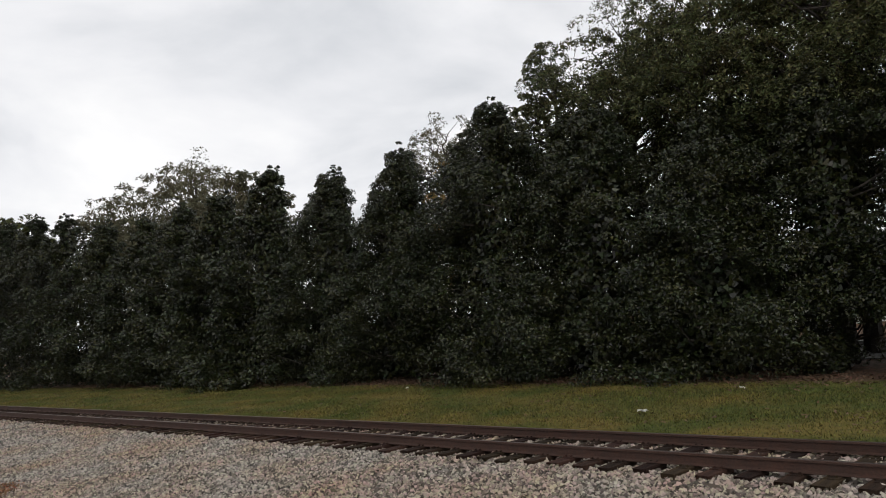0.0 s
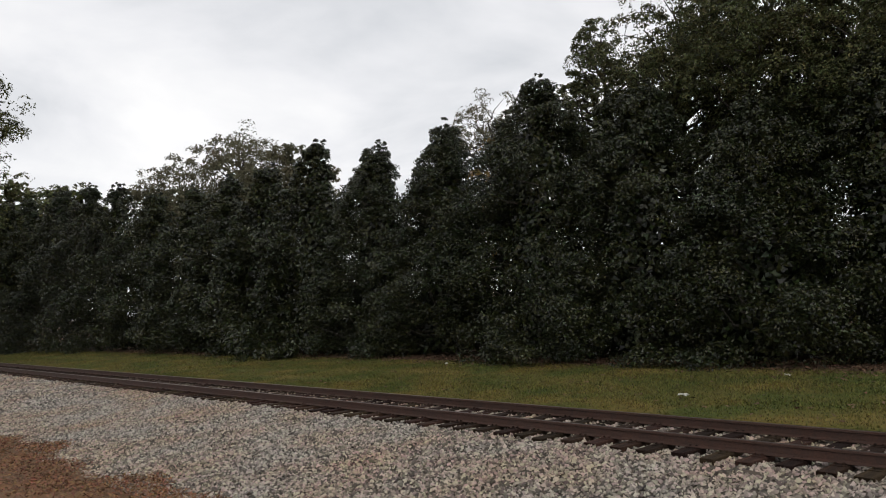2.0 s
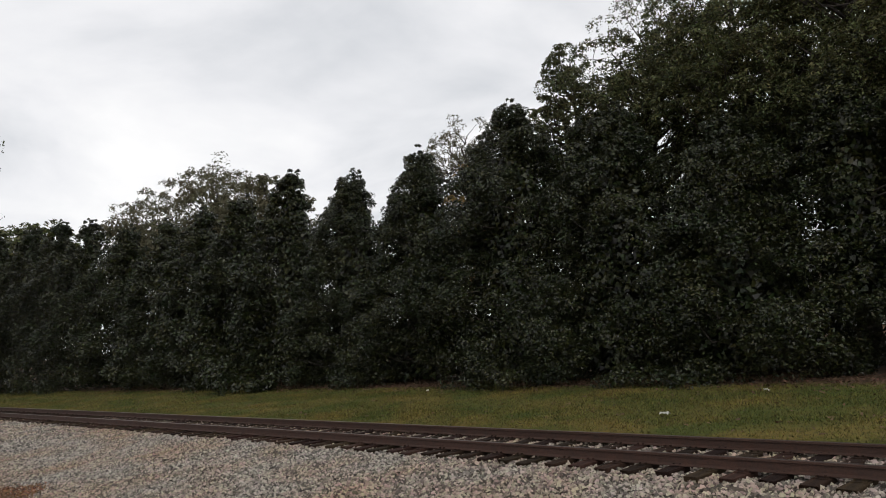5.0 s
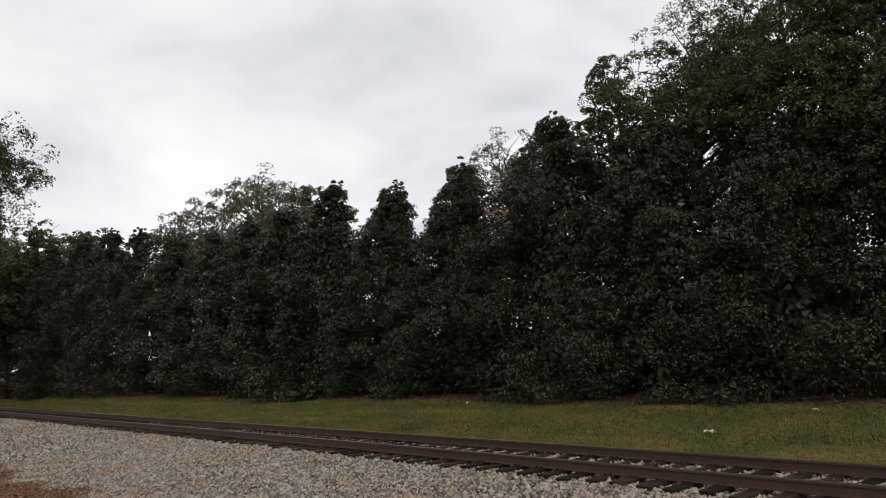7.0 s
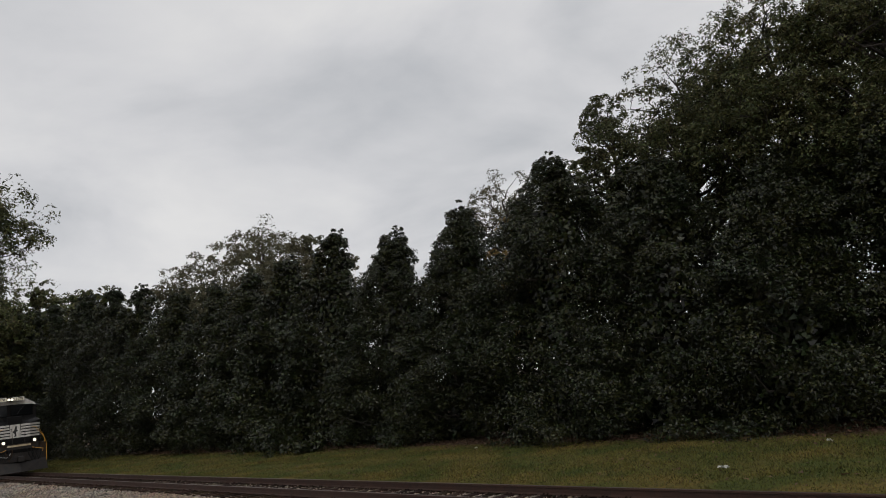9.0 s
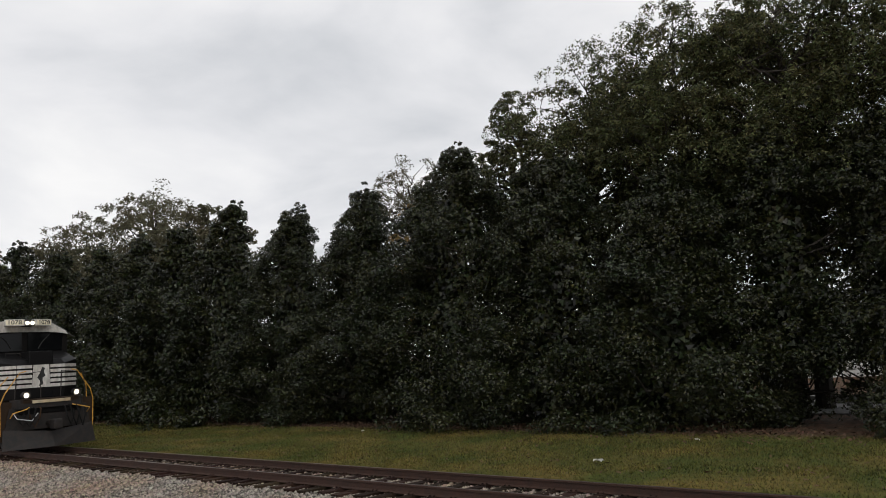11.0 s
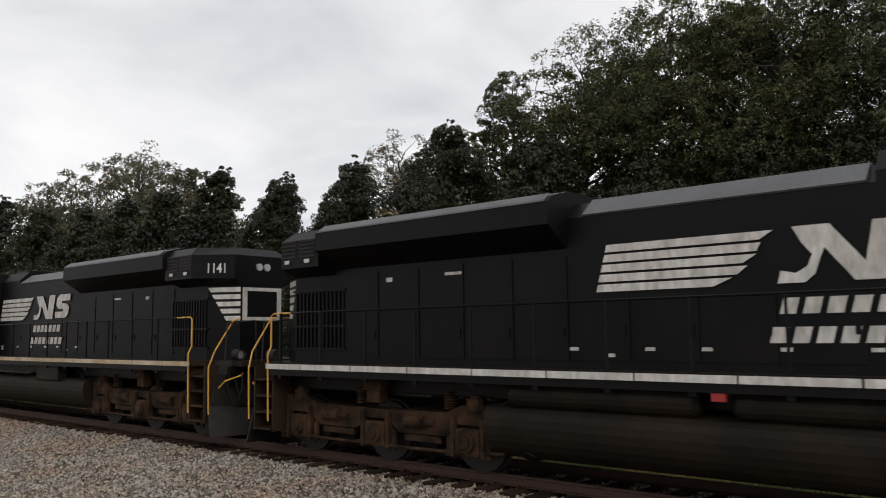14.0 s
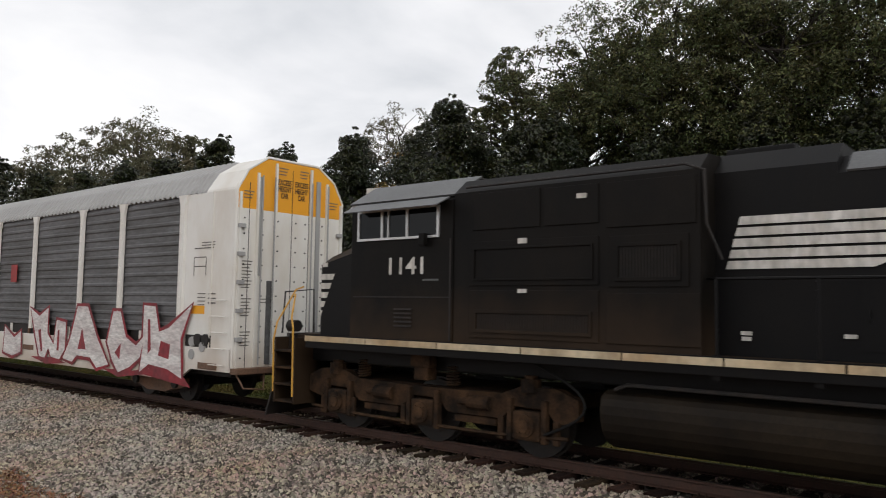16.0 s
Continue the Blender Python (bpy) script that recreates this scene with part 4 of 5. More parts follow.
        ct, dt = Vector((-21.0, s * 1.42, 0)), Vector((-21.74, s * 0.76, 0))
        mid = ct * 0.42 + dt * 0.58 + Vector((0, 0, 3.80))
        rr = (dt - ct).normalized()
        if rr.cross(Vector((0, 0, 1))).dot(Vector((0, s, 0))) < 0: rr = -rr
        lettering(number, 0.31, M_WHITE, loco, mid, rr, (0, 0, 1), "road_number", fit=0.50 if number == "1078" else 0.40, label="white painted road number")
    bm = bmesh.new()
    plaque(bm, (-21.74, 0, 2.62), (0, -1, 0), (0, 0, 1), rect(-0.55, -0.42, 0, 0.76)); plaque(bm, (-21.74, 0, 2.62), (0, -1, 0), (0, 0, 1), rect(0.42, 0.55, 0, 0.76))
    plaque(bm, (-21.74, 0, 2.62), (0, -1, 0), (0, 0, 1), rect(-0.42, 0.42, 0.68, 0.76)); plaque(bm, (-21.74, 0, 2.62), (0, -1, 0), (0, 0, 1), rect(-0.42, 0.42, 0, 0.08))
    part("rear_door_surround", bm, M_WHITE, loco, "white surround of the rear door")
    for y in (-0.11, 0.11):
        bm = bmesh.new(); disc(bm, (-21.73, y, 3.86), (1, 0, 0), 0.085, 0.12, 16)
        part("rear_headlight", bm, M_SILVER, loco)

    # wide cabinets behind the cab
    for s, u1 in ((-1, 7.62), (1, 9.0)):
        bm = bmesh.new()
        prism(bm, [(-4.97, s * a, b) for a, b in [(0.0, 1.72), (1.5, 1.72), (1.5, 4.12), (1.2, 4.36), (0.0, 4.42)]], (4.97 - u1, 0, 0))
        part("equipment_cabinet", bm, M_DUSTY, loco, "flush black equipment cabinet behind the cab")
        if s < 0:
            panels = [(5.04, 6.27, 1.82, 2.55, 1), (5.04, 6.27, 2.62, 3.42, 0), (5.04, 6.27, 3.48, 4.02, 0), (6.35, 7.58, 1.82, 2.55, 1), (6.35, 7.58, 2.62, 3.42, 0), (6.35, 7.58, 3.48, 4.02, 0)]
        else:
            panels = [(5.3, 7.56, 1.83, 2.56, 2), (5.3, 7.56, 2.63, 3.32, 3), (5.36, 6.6, 3.5, 4.08, 0), (6.68, 7.56, 3.5, 4.06, 0), (7.68, 9.0, 1.83, 2.52, 0), (7.72, 8.85, 2.6, 3.3, 2), (7.68, 8.95, 3.42, 4.05, 0)]
        for ua, ub, za, zb, kind in panels:
            bm = bmesh.new()
            box(bm, -ub, -ua, s * 1.506 - 0.014, s * 1.506 + 0.014, za, zb, 0.008)
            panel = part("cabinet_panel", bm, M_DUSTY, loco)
            if kind == 1:
                for j in range(4):
                    for ue in (ua + 0.12, (ua + ub) / 2 + 0.08):
                        bm = bmesh.new()
                        box(bm, -ue - 0.4, -ue, s * 1.524 - 0.014, s * 1.524 + 0.014, za + 0.3 + j * 0.085, za + 0.34 + j * 0.085, 0.005)
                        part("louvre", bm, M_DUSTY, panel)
            if kind in (2, 3):  # a raised frame round a recess, meshed in the lower ones
                bm = bmesh.new()
                e, f = (0.1, 0.05) if kind == 2 else (0.08, 0.03)
                z2 = zb - (0.3 if kind == 2 and ub - ua > 2 else 0.1)
                for q in ((ua + e, ub - e, za + 0.08, za + 0.08 + f), (ua + e, ub - e, z2 - f, z2), (ua + e, ua + e + f, za + 0.08, z2), (ub - e - f, ub - e, za + 0.08, z2)):
                    box(bm, -q[1], -q[0], s * 1.53 - 0.014, s * 1.53 + 0.014, q[2], q[3], 0.004)
                part("panel_frame", bm, M_DUSTY, panel)
                if kind == 2:
                    bm = bmesh.new()
                    uu = ua + e + 0.08
                    while uu < ub - e - 0.06:
                        box(bm, -uu - 0.012, -uu, s * 1.524 - 0.005, s * 1.524 + 0.005, za + 0.13, z2 - 0.05)
                        uu += 0.045
                    tagged(part("mesh_grille", bm, M_STEEL, panel), kind="stuff")
        if s < 0:
            bm = bmesh.new()
            tube(bm, [(-5.1, s * 1.53, 3.46), (-u1 + 0.3, s * 1.53, 3.48)], 0.018, 6)
            part("rain_gutter", bm, M_STEEL, loco)
        bm = bmesh.new()
        tube(bm, [(-5.2, s * 1.49, 4.2), (-u1 + 0.2, s * 1.49, 4.2), (-u1 - 0.05, s * 1.49, 4.1), (-u1 - 0.06, s * 1.45, 3.4), (-u1 - 0.2, s * 1.3, 2.95)], 0.022, 6)
        part("conduit", bm, M_STEEL, loco)
    for xa, xb in ((-9.9, -9.0), (-7.2, -6.2)):
        bm = bmesh.new()
        box(bm, xa, xb, -0.55, 0.55, 4.38, 4.51, 0.03)
        part("roof_hatch", bm, M_BLACK, loco)

    # cab
    bm = bmesh.new()
    half = [(-1.52, 1.72), (-1.52, 4.03), (-1.40, 4.12), (-0.8, 4.47)]
    section(bm, 2.62, 4.96, half)
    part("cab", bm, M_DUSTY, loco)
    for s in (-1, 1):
        # cab roof slope, coloured grey for the sky it reflects
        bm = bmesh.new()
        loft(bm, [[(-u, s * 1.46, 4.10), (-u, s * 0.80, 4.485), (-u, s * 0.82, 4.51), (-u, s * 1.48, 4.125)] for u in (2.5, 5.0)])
        part("roof_panel", bm, M_ROOF, loco, "sloping cab roof panel with sky reflection as grey")
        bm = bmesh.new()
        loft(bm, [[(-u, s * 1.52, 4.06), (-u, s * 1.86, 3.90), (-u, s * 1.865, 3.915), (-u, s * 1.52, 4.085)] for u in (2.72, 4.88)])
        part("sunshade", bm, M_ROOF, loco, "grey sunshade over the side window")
        # side window: frame, posts and panes
        bm = bmesh.new()
        for u0, u1, z0, z1 in ((2.78, 4.68, 3.43, 3.47), (2.78, 4.68, 3.93, 3.96), (2.78, 2.83, 3.43, 3.96), (4.63, 4.68, 3.43, 3.96), (3.36, 3.41, 3.43, 3.96), (3.95, 4.0, 3.43, 3.96), (3.52, 3.55, 3.45, 3.95)):
            box(bm, -u1, -u0, s * 1.53 - 0.02, s * 1.53 + 0.02, z0, z1)
        win = part("side_window", bm, M_SILVER, loco, "bare metal framed cab side window")
        for u0, u1 in ((2.83, 3.36), (3.41, 3.95), (4.0, 4.63)):
            bm = bmesh.new(); box(bm, -u1, -u0, s * 1.525 - 0.004, s * 1.525 + 0.004, 3.47, 3.93)
            part("pane", bm, M_GLASS, win)
        bm = bmesh.new()
        box(bm, -4.45, -4.33, s * 1.6 - 0.05, s * 1.6 + 0.05, 3.3, 3.5, 0.01)
        part("mirror", bm, M_DUSTY, loco)
        lettering(number, 0.40, M_WHITE, loco, (-3.72 if s < 0 else -3.95, s * 1.522, 2.96), (-s, 0, 0), (0, 0, 1), "road_number", fit=0.98 if number == "1078" else 0.78, label="white painted road number")
        bm = bmesh.new()
        plaque(bm, (-3.1 if s < 0 else -4.5, s * 1.52, 2.72), (-s, 0, 0), (0, 0, 1), rect(-0.17, 0.17, 0, 0.03))
        part("model_bar", bm, M_WHITE if s < 0 else M_ROOF, loco, "small pale bar of lettering")
        bm = bmesh.new()
        if s < 0: plaque(bm, (-2.18, s * 1.5, 2.02), (-s, 0, 0), (0, 0, 1), rect(-0.13, 0.13, -0.1, 0.12))
        else: plaque(bm, (-1.9, s * 1.5, 3.04), (-s, 0, 0), (0, 0, 1), rect(-0.07, 0.07, -0.04, 0.04))
        part("notice", bm, M_WHITE, loco, "white notice")
        bm = bmesh.new()
        box(bm, -4.93, -4.90, s * 1.525 - 0.006, s * 1.525 + 0.006, 1.75, 3.4); box(bm, -4.9, -2.7, s * 1.525 - 0.006, s * 1.525 + 0.006, 2.44, 2.46)
        for j in range(5):
            box(bm, -4.1, -3.7, s * 1.53 - 0.012, s * 1.53 + 0.012, 1.95 + j * 0.07, 1.98 + j * 0.07)
        part("cab_seams", bm, M_STEEL, loco)
    # roof fascia, boards and lamps
    bm = bmesh.new()
    prism(bm, [(-2.60, a, b) for a, b in [(-1.5, 4.0), (-1.40, 4.14), (-0.8, 4.49), (0.8, 4.49), (1.40, 4.14), (1.5, 4.0), (1.25, 4.06), (0.7, 4.10), (-0.7, 4.10), (-1.25, 4.06)]], (0.1, 0, 0))
    part("roof_fascia", bm, M_WHITE, loco, "white fascia over the windscreen")
    for s in (-1, 1):
        o = Vector((-2.14, s * 0.50, 4.42))
        a = radians(16) * s
        n = Vector((math.cos(a), math.sin(a), 0))
        r = Vector((-math.sin(a), math.cos(a), 0))
        bm = bmesh.new()
        prism(bm, [o + r * b + Vector((0, 0, c)) - n * 0.28 for b, c in ((-0.31, -0.115), (0.31, -0.115), (0.31, 0.115), (-0.31, 0.115))], n * 0.28)
        nb = part("number_board", bm, M_WHITE, loco, "white number board box")
        bm = bmesh.new()
        prism(bm, [o + r * b + Vector((0, 0, c)) + n * 0.003 for b, c in ((-0.28, -0.085), (0.28, -0.085), (0.28, 0.085), (-0.28, 0.085))], n * 0.006)
        part("glass", bm, M_BOARD, nb, "lit cream number panel")
        lettering(number, 0.2, M_INK, nb, o + n * 0.011, r, (0, 0, 1), "digits", fit=0.42, lift=0.0)
    bm = bmesh.new()
    box(bm, -2.5, -2.12, -0.17, 0.17, 4.28, 4.52, 0.03)
    hl = part("headlight_housing", bm, M_STEEL, loco)
    for y in (-0.1, 0.1):
        bm = bmesh.new(); disc(bm, (-2.11, y * 0.85, 4.40), (1, 0, 0), 0.07, 0.05, 18)
        part("headlight", bm, M_LAMP, hl, "bright lit headlight")
    # windscreen
    for s in (-1, 1):
        bm = bmesh.new()
        prism(bm, [(-2.60, s * a, b) for a, b in ((0.10, 3.42), (1.30, 3.42), (1.34, 4.03), (0.10, 4.07))], (0.03, 0, 0))
        part("windscreen", bm, M_GLASS, loco, "dark windscreen pane")
        bm = bmesh.new()
        tube(bm, [(-2.55, s * 0.9, 4.06), (-2.53, s * 0.6, 3.75), (-2.53, s * 0.45, 3.5)], 0.012, 5)
        part("wiper", bm, M_INK, loco)
    # nose
    bm = bmesh.new()
    plan = [(2.64, 1.5), (1.80, 1.5), (1.10, 0.80)]
    ring = [(-a, b) for a, b in plan] + [(-a, -b) for a, b in plan[::-1]]
    tops = [3.40, 3.20, 3.06, 3.06, 3.20, 3.40]
    loft(bm, [[(a, b, 1.72) for a, b in ring], [(a, b, z - 0.16) for (a, b), z in zip(ring, tops)], [(a if i in (0, 5) else a - 0.14, b * 0.9, z) for i, ((a, b), z) in enumerate(zip(ring, tops))]])
    part("nose", bm, M_BLACK, loco, "angular black short hood")
    bm = bmesh.new()
    box(bm, -2.6, -1.076, -0.40, 0.40, 1.72, 3.34, 0.03)
    part("nose_door", bm, M_BLACK, loco)
    bm = bmesh.new()
    tube(bm, [(-1.5, -1.0, 3.2), (-1.5, -1.0, 3.3), (-1.3, -0.6, 3.28), (-1.3, -0.6, 3.16)], 0.014, 5)
    part("grab_iron", bm, M_STEEL, loco)
    # nose stripes: sides, angled faces and front
    for s in (-1, 1):
        if s < 0: wedge_stripes(loco, "nose_stripe", (-2.1, -1.5, 2.09), (1, 0, 0), (0, 0, 1), 0.3, 0.78, slant=0.38)
        else: wedge_stripes(loco, "nose_stripe", (-1.8, 1.5, 2.09), (-1, 0, 0), (0, 0, 1), 0.36, 0.78, slant=0.45, flip=True)
        a, b = Vector((-1.80, s * 1.5, 2.09)), Vector((-1.10, s * 0.80, 2.09))
        if s < 0: wedge_stripes(loco, "nose_stripe", a, b - a, (0, 0, 1), (b - a).length, 0.78, slant=0.0)
        else: wedge_stripes(loco, "nose_stripe", b, a - b, (0, 0, 1), (b - a).length, 0.78, slant=0.0)
    wedge_stripes(loco, "nose_stripe", (-1.075, -0.80, 2.09), (0, 1, 0), (0, 0, 1), 0.50, 0.78, slant=0.0)
    wedge_stripes(loco, "nose_stripe", (-1.075, 0.30, 2.09), (0, 1, 0), (0, 0, 1), 0.50, 0.78, slant=0.0)
    bm = bmesh.new()
    plaque(bm, (-1.075, 0, 2.09), (0, 1, 0), (0, 0, 1), [(-0.30, 0.0), (0.30, 0.0), (0.26, 0.78), (-0.26, 0.78)])
    part("nose_panel", bm, M_WHITE, loco, "white patch on the nose door")
    bm = bmesh.new()
    plaque(bm, (-1.075, 0, 2.09), (0, 1, 0), (0, 0, 1), [(-0.08, 0.05), (-0.02, 0.2), (-0.14, 0.34), (-0.04, 0.5), (0.02, 0.70), (0.12, 0.66), (0.08, 0.52), (0.14, 0.40), (0.04, 0.32), (0.06, 0.1)], lift=0.01)
    part("nose_emblem", bm, M_INK, loco, "black upright emblem shape")
    # front platform, steps, plow, coupler, for both ends
    for end, sg in ((0.4, 1), (-L, -1)):
        def P(d, y, z): return (end - sg * d, y, z)
        bm = bmesh.new()
        prism(bm, [P(0.62, -1.0, 1.42), P(0.62, 1.0, 1.42), P(0.95, 1.2, 1.42), P(0.95, -1.2, 1.42)], (0, 0, 0.3))
        part("end_platform", bm, M_STEEL, loco)
        bm = bmesh.new()
        prism(bm, [P(0.60, y, z) for y, z in ((-0.62, 1.58), (0.62, 1.58), (0.62, 1.68), (-0.62, 1.68))], (sg * 0.03, 0, 0))
        part("anticlimber_stripe", bm, M_SILL, loco)
        bm = bmesh.new()
        loft(bm, [[P(0.30, 0.0, 0.12), P(0.62, 1.5, 0.12), P(0.66, 1.5, 0.12), P(0.36, 0.0, 0.12), P(0.66, -1.5, 0.12), P(0.62, -1.5, 0.12)],
                  [P(0.56, 0.0, 0.62), P(0.80, 1.45, 0.78), P(0.84, 1.45, 0.78), P(0.6, 0.0, 0.62), P(0.84, -1.45, 0.78), P(0.80, -1.45, 0.78)]])
        part("plow" if sg > 0 else "pilot_plate", bm, M_STEEL, loco, "dull grey steel pilot plate")
        bm = bmesh.new()
        prism(bm, [P(0.78, y, z) for y, z in ((-1.4, 0.72), (1.4, 0.72), (1.25, 1.45), (-1.25, 1.45))], (-sg * 0.06, 0, 0))
        part("end_plate", bm, M_STEEL, loco)
        bm = bmesh.new()
        tube(bm, [P(0.8, 0, 0.88), P(0.3, 0, 0.88)], 0.12, 8)
        box(bm, min(P(0.36, 0, 0)[0], P(-0.04, 0, 0)[0]), max(P(0.36, 0, 0)[0], P(-0.04, 0, 0)[0]), -0.17, 0.13, 0.70, 1.02, 0.05)
        part("coupler", bm, M_STEEL, loco)
        for k, y in enumerate((-0.75, -0.55, -0.38, 0.4, 0.58, 0.8)):
            bm = bmesh.new()
            sw = 0.14 if y > 0 else -0.14
            tube(bm, [P(0.7, y, 1.45), P(0.5, y, 1.4), P(0.44, y + sw * 0.4, 1.1), P(0.46, y + sw * 1.4, 0.86 - 0.03 * k), P(0.52, y + sw * 2.2, 1.05), P(0.6, y + sw * 2.4, 1.3)], 0.026, 6)
            part("hose", bm, M_RUBBER if k != 2 else M_TRUCK, loco)
        bm = bmesh.new()
        tube(bm, [P(0.6, -1.2, 1.3), P(0.42, -1.15, 1.12), P(0.40, -0.7, 1.02), P(0.55, -0.45, 1.25)], 0.014, 5)
        part("uncoupling_lever", bm, M_SILVER, loco)
        for s in (-1, 1):
            bm = bmesh.new()
            x0, x1 = sorted((P(1.48, 0, 0)[0], P(0.9, 0, 0)[0]))
            ya, yb = sorted((s * 0.92, s * 1.0))
            box(bm, x0, x1, ya, yb, 0.45, 1.7)
            for x in (x0, x1):
                y2, y3 = sorted((s * 0.95, s * 1.5))
                box(bm, x - 0.02, x + 0.02, y2, y3, 0.4, 1.66)
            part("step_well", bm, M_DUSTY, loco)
            for z in (0.42, 0.74, 1.06, 1.38):
                bm = bmesh.new()
                y2, y3 = sorted((s * 1.0, s * 1.53))
                box(bm, x0, x1, y2, y3, z, z + 0.035, 0.005)
                part("step", bm, M_TRUCK, loco)
            for d in ((1.52, 0.86) if sg > 0 else (1.42, 0.72)):
                bm = bmesh.new()
                if d > 1:
                    path = [P(d, s * 1.56, 0.55), P(d, s * 1.58, 1.85), P(d - 0.15, s * 1.5, 2.05), P(d - 0.42, s * 1.2, 2.5)] if sg > 0 else \
                        [P(d, s * 1.56, 0.6), P(d, s * 1.58, 1.9), P(d, s * 1.5, 2.05), P(d, s * 1.5, 2.66), P(d + 0.08, s * 1.5, 2.7), P(d + 0.6, s * 1.5, 2.7)]
                else:
                    path = [P(d, s * 1.5, 0.6), P(d, s * 1.52, 1.6), P(d - 0.05, s * 1.4, 1.95), P(d - 0.05, s * 0.95, 2.6), P(d - 0.05, s * 0.75, 2.66)]
                tube(bm, path, 0.018, 7)
                part("stair_handrail", bm, M_YEL, loco, "worn yellow stair handrail")
            bm = bmesh.new()
            tube(bm, [P(0.72, s * 1.25, 1.15), P(0.5, s * 1.25, 1.3), P(0.5, s * 0.85, 1.4), P(0.62, s * 0.7, 1.45)], 0.018, 6)
            part("end_grab", bm, M_YEL, loco, "yellow end grab iron")
            bm = bmesh.new()
            tube(bm, [P(0.66, s * 1.15, 1.72), P(0.66, s * 1.1, 2.55), P(0.66, s * 0.35, 2.62), P(0.66, s * 0.32, 1.72)], 0.018, 6)
            part("end_railing", bm, M_STEEL, loco)
            bm = bmesh.new()
            disc(bm, P(0.66, s * 0.82, 1.86), (1, 0, 0), 0.12, 0.16, 16)
            rim = [(P(0.58 - q, 0, 0)[0], r) for q, r in ((0, 0.12), (0.075, 0.125), (0.075, 0.105), (0, 0.09))]
            loft(bm, [[(x, s * 0.82 + r * math.cos(k * math.pi / 9), 1.86 + r * math.sin(k * math.pi / 9)) for k in range(18)] for x, r in rim], cap=False)
            dl = part("ditch_light", bm, M_STEEL, loco)
            bm = bmesh.new()
            disc(bm, P(0.575, s * 0.82, 1.86), (1, 0, 0), 0.085, 0.012, 18)
            part("lens", bm, M_LAMP if (sg > 0 and number == "1078") else M_SILVER, dl)
    # handrails along the walkway
    for s in (-1, 1):
        u_start = 7.9 if s < 0 else 9.2
        pm = None
        u = u_start
        while u < 21:
            if pm is None:
                bm = bmesh.new(); tube(bm, [(0, 0, 1.6), (0, 0, 2.7)], 0.022, 6)
                box(bm, -0.05, 0.05, -0.02, 0.02, 1.44, 1.75)
                post = part("handrail_post", bm, M_BLACK, loco); pm = post.data
            else:
                post = new("handrail_post", pm); post.parent = loco
            post.location = (-u, s * 1.53, 0)
            u += 1.18
        bm = bmesh.new()
        tube(bm, [(-u_start + 0.3, s * 1.2, 2.72), (-u_start, s * 1.5, 2.7), (-20.6, s * 1.5, 2.7)], 0.02, 6)
        part("handrail", bm, M_BLACK, loco)
        emblem(loco, s, 14.2 if s < 0 else 9.15, s * 1.024)
        spots = [(u, 2.02, 0.14, 0.05) for u in (9.4, 10.6, 11.6, 12.6, 13.4, 14.6)] + [(9.4, 1.95, 0.12, 0.05), (14.0, 1.93, 0.12, 0.05), (16.9, 3.28, 0.36, 0.05), (18.4, 3.25, 0.16, 0.08)]
        side_placards(loco, s, s * 1.02, spots)
        side_placards(loco, s, s * 1.522, [(6.3, 3.3, 0.16, 0.08), (6.3, 2.55, 0.16, 0.06), (7.3, 3.9, 0.16, 0.07)])
        side_placards(loco, s, s * 1.445, [(20.2, 3.70, 0.14, 0.07), (20.8, 3.70, 0.14, 0.07)])
    # fuel tank and what hangs above it
    bm = bmesh.new()
    prof = [(-1.12, 1.185), (-1.28, 1.165), (-1.36, 1.13), (-1.42, 1.07), (-1.445, 0.98), (-1.45, 0.86), (-1.43, 0.74), (-1.39, 0.63), (-1.31, 0.52), (-1.19, 0.43), (-1.05, 0.37), (-0.88, 0.33), (-0.7, 0.31)]
    prism(bm, [(-7.55, a, b) for a, b in [(-0.9, 1.19)] + prof + [(-a, b) for a, b in prof[::-1]] + [(0.9, 1.19)]], (-8.45, 0, 0))
    part("fuel_tank", bm, M_TANK, loco, "dusty black fuel tank under the frame")
    for u0, u1 in ((7.7, 12.2), (12.6, 15.6)):
        bm = bmesh.new()
        tube(bm, [(-u0, -1.25, 1.34), (-u0 - 0.08, -1.25, 1.34), (-u1 + 0.08, -1.25, 1.34), (-u1, -1.25, 1.34)], 0.2, 16, [0.12, 0.2, 0.2, 0.12])
        part("air_reservoir", bm, M_TANK, loco, "black air reservoir")
    bm = bmesh.new()
    tube(bm, [(-7.75, 1.4, 1.2), (-7.95, 1.42, 1.28), (-12.6, 1.42, 1.27), (-12.9, 1.3, 1.4)], 0.03, 7)
    part("pipe", bm, M_STEEL, loco)
    bm = bmesh.new(); box(bm, -14.6, -13.2, 1.2, 1.5, 1.1, 1.52, 0.03)
    part("battery_box", bm, M_TANK, loco)
    bm = bmesh.new(); box(bm, -12.38, -12.2, -1.56, -1.44, 1.39, 1.5, 0.01)
    part("fuel_filler", bm, M_RED, loco, "red fuel filler box")
    for s in (-1, 1):
        for u in (7.2, 15.9):
            bm = bmesh.new()
            tube(bm, [(-u + 0.95 - 1.0 * math.sin(k * 0.262), s * (1.2 + 0.12 * math.sin(k * 0.262)), 1.5 - 0.098 * k) for k in range(12)], 0.022, 6)
            part("cable", bm, M_RUBBER, loco)
        bm = bmesh.new()
        tube(bm, [(-1.6, s * 1.3, 1.52), (-7.4, s * 1.3, 1.5)], 0.03, 6); tube(bm, [(-16.2, s * 1.3, 1.52), (-21, s * 1.3, 1.5)], 0.03, 6)
        part("pipe", bm, M_STEEL, loco)
    sense = 1
    loco_truck(loco, -4.1, sense)
    loco_truck(loco, -18.6, sense)
    # roof fittings
    bm = bmesh.new()
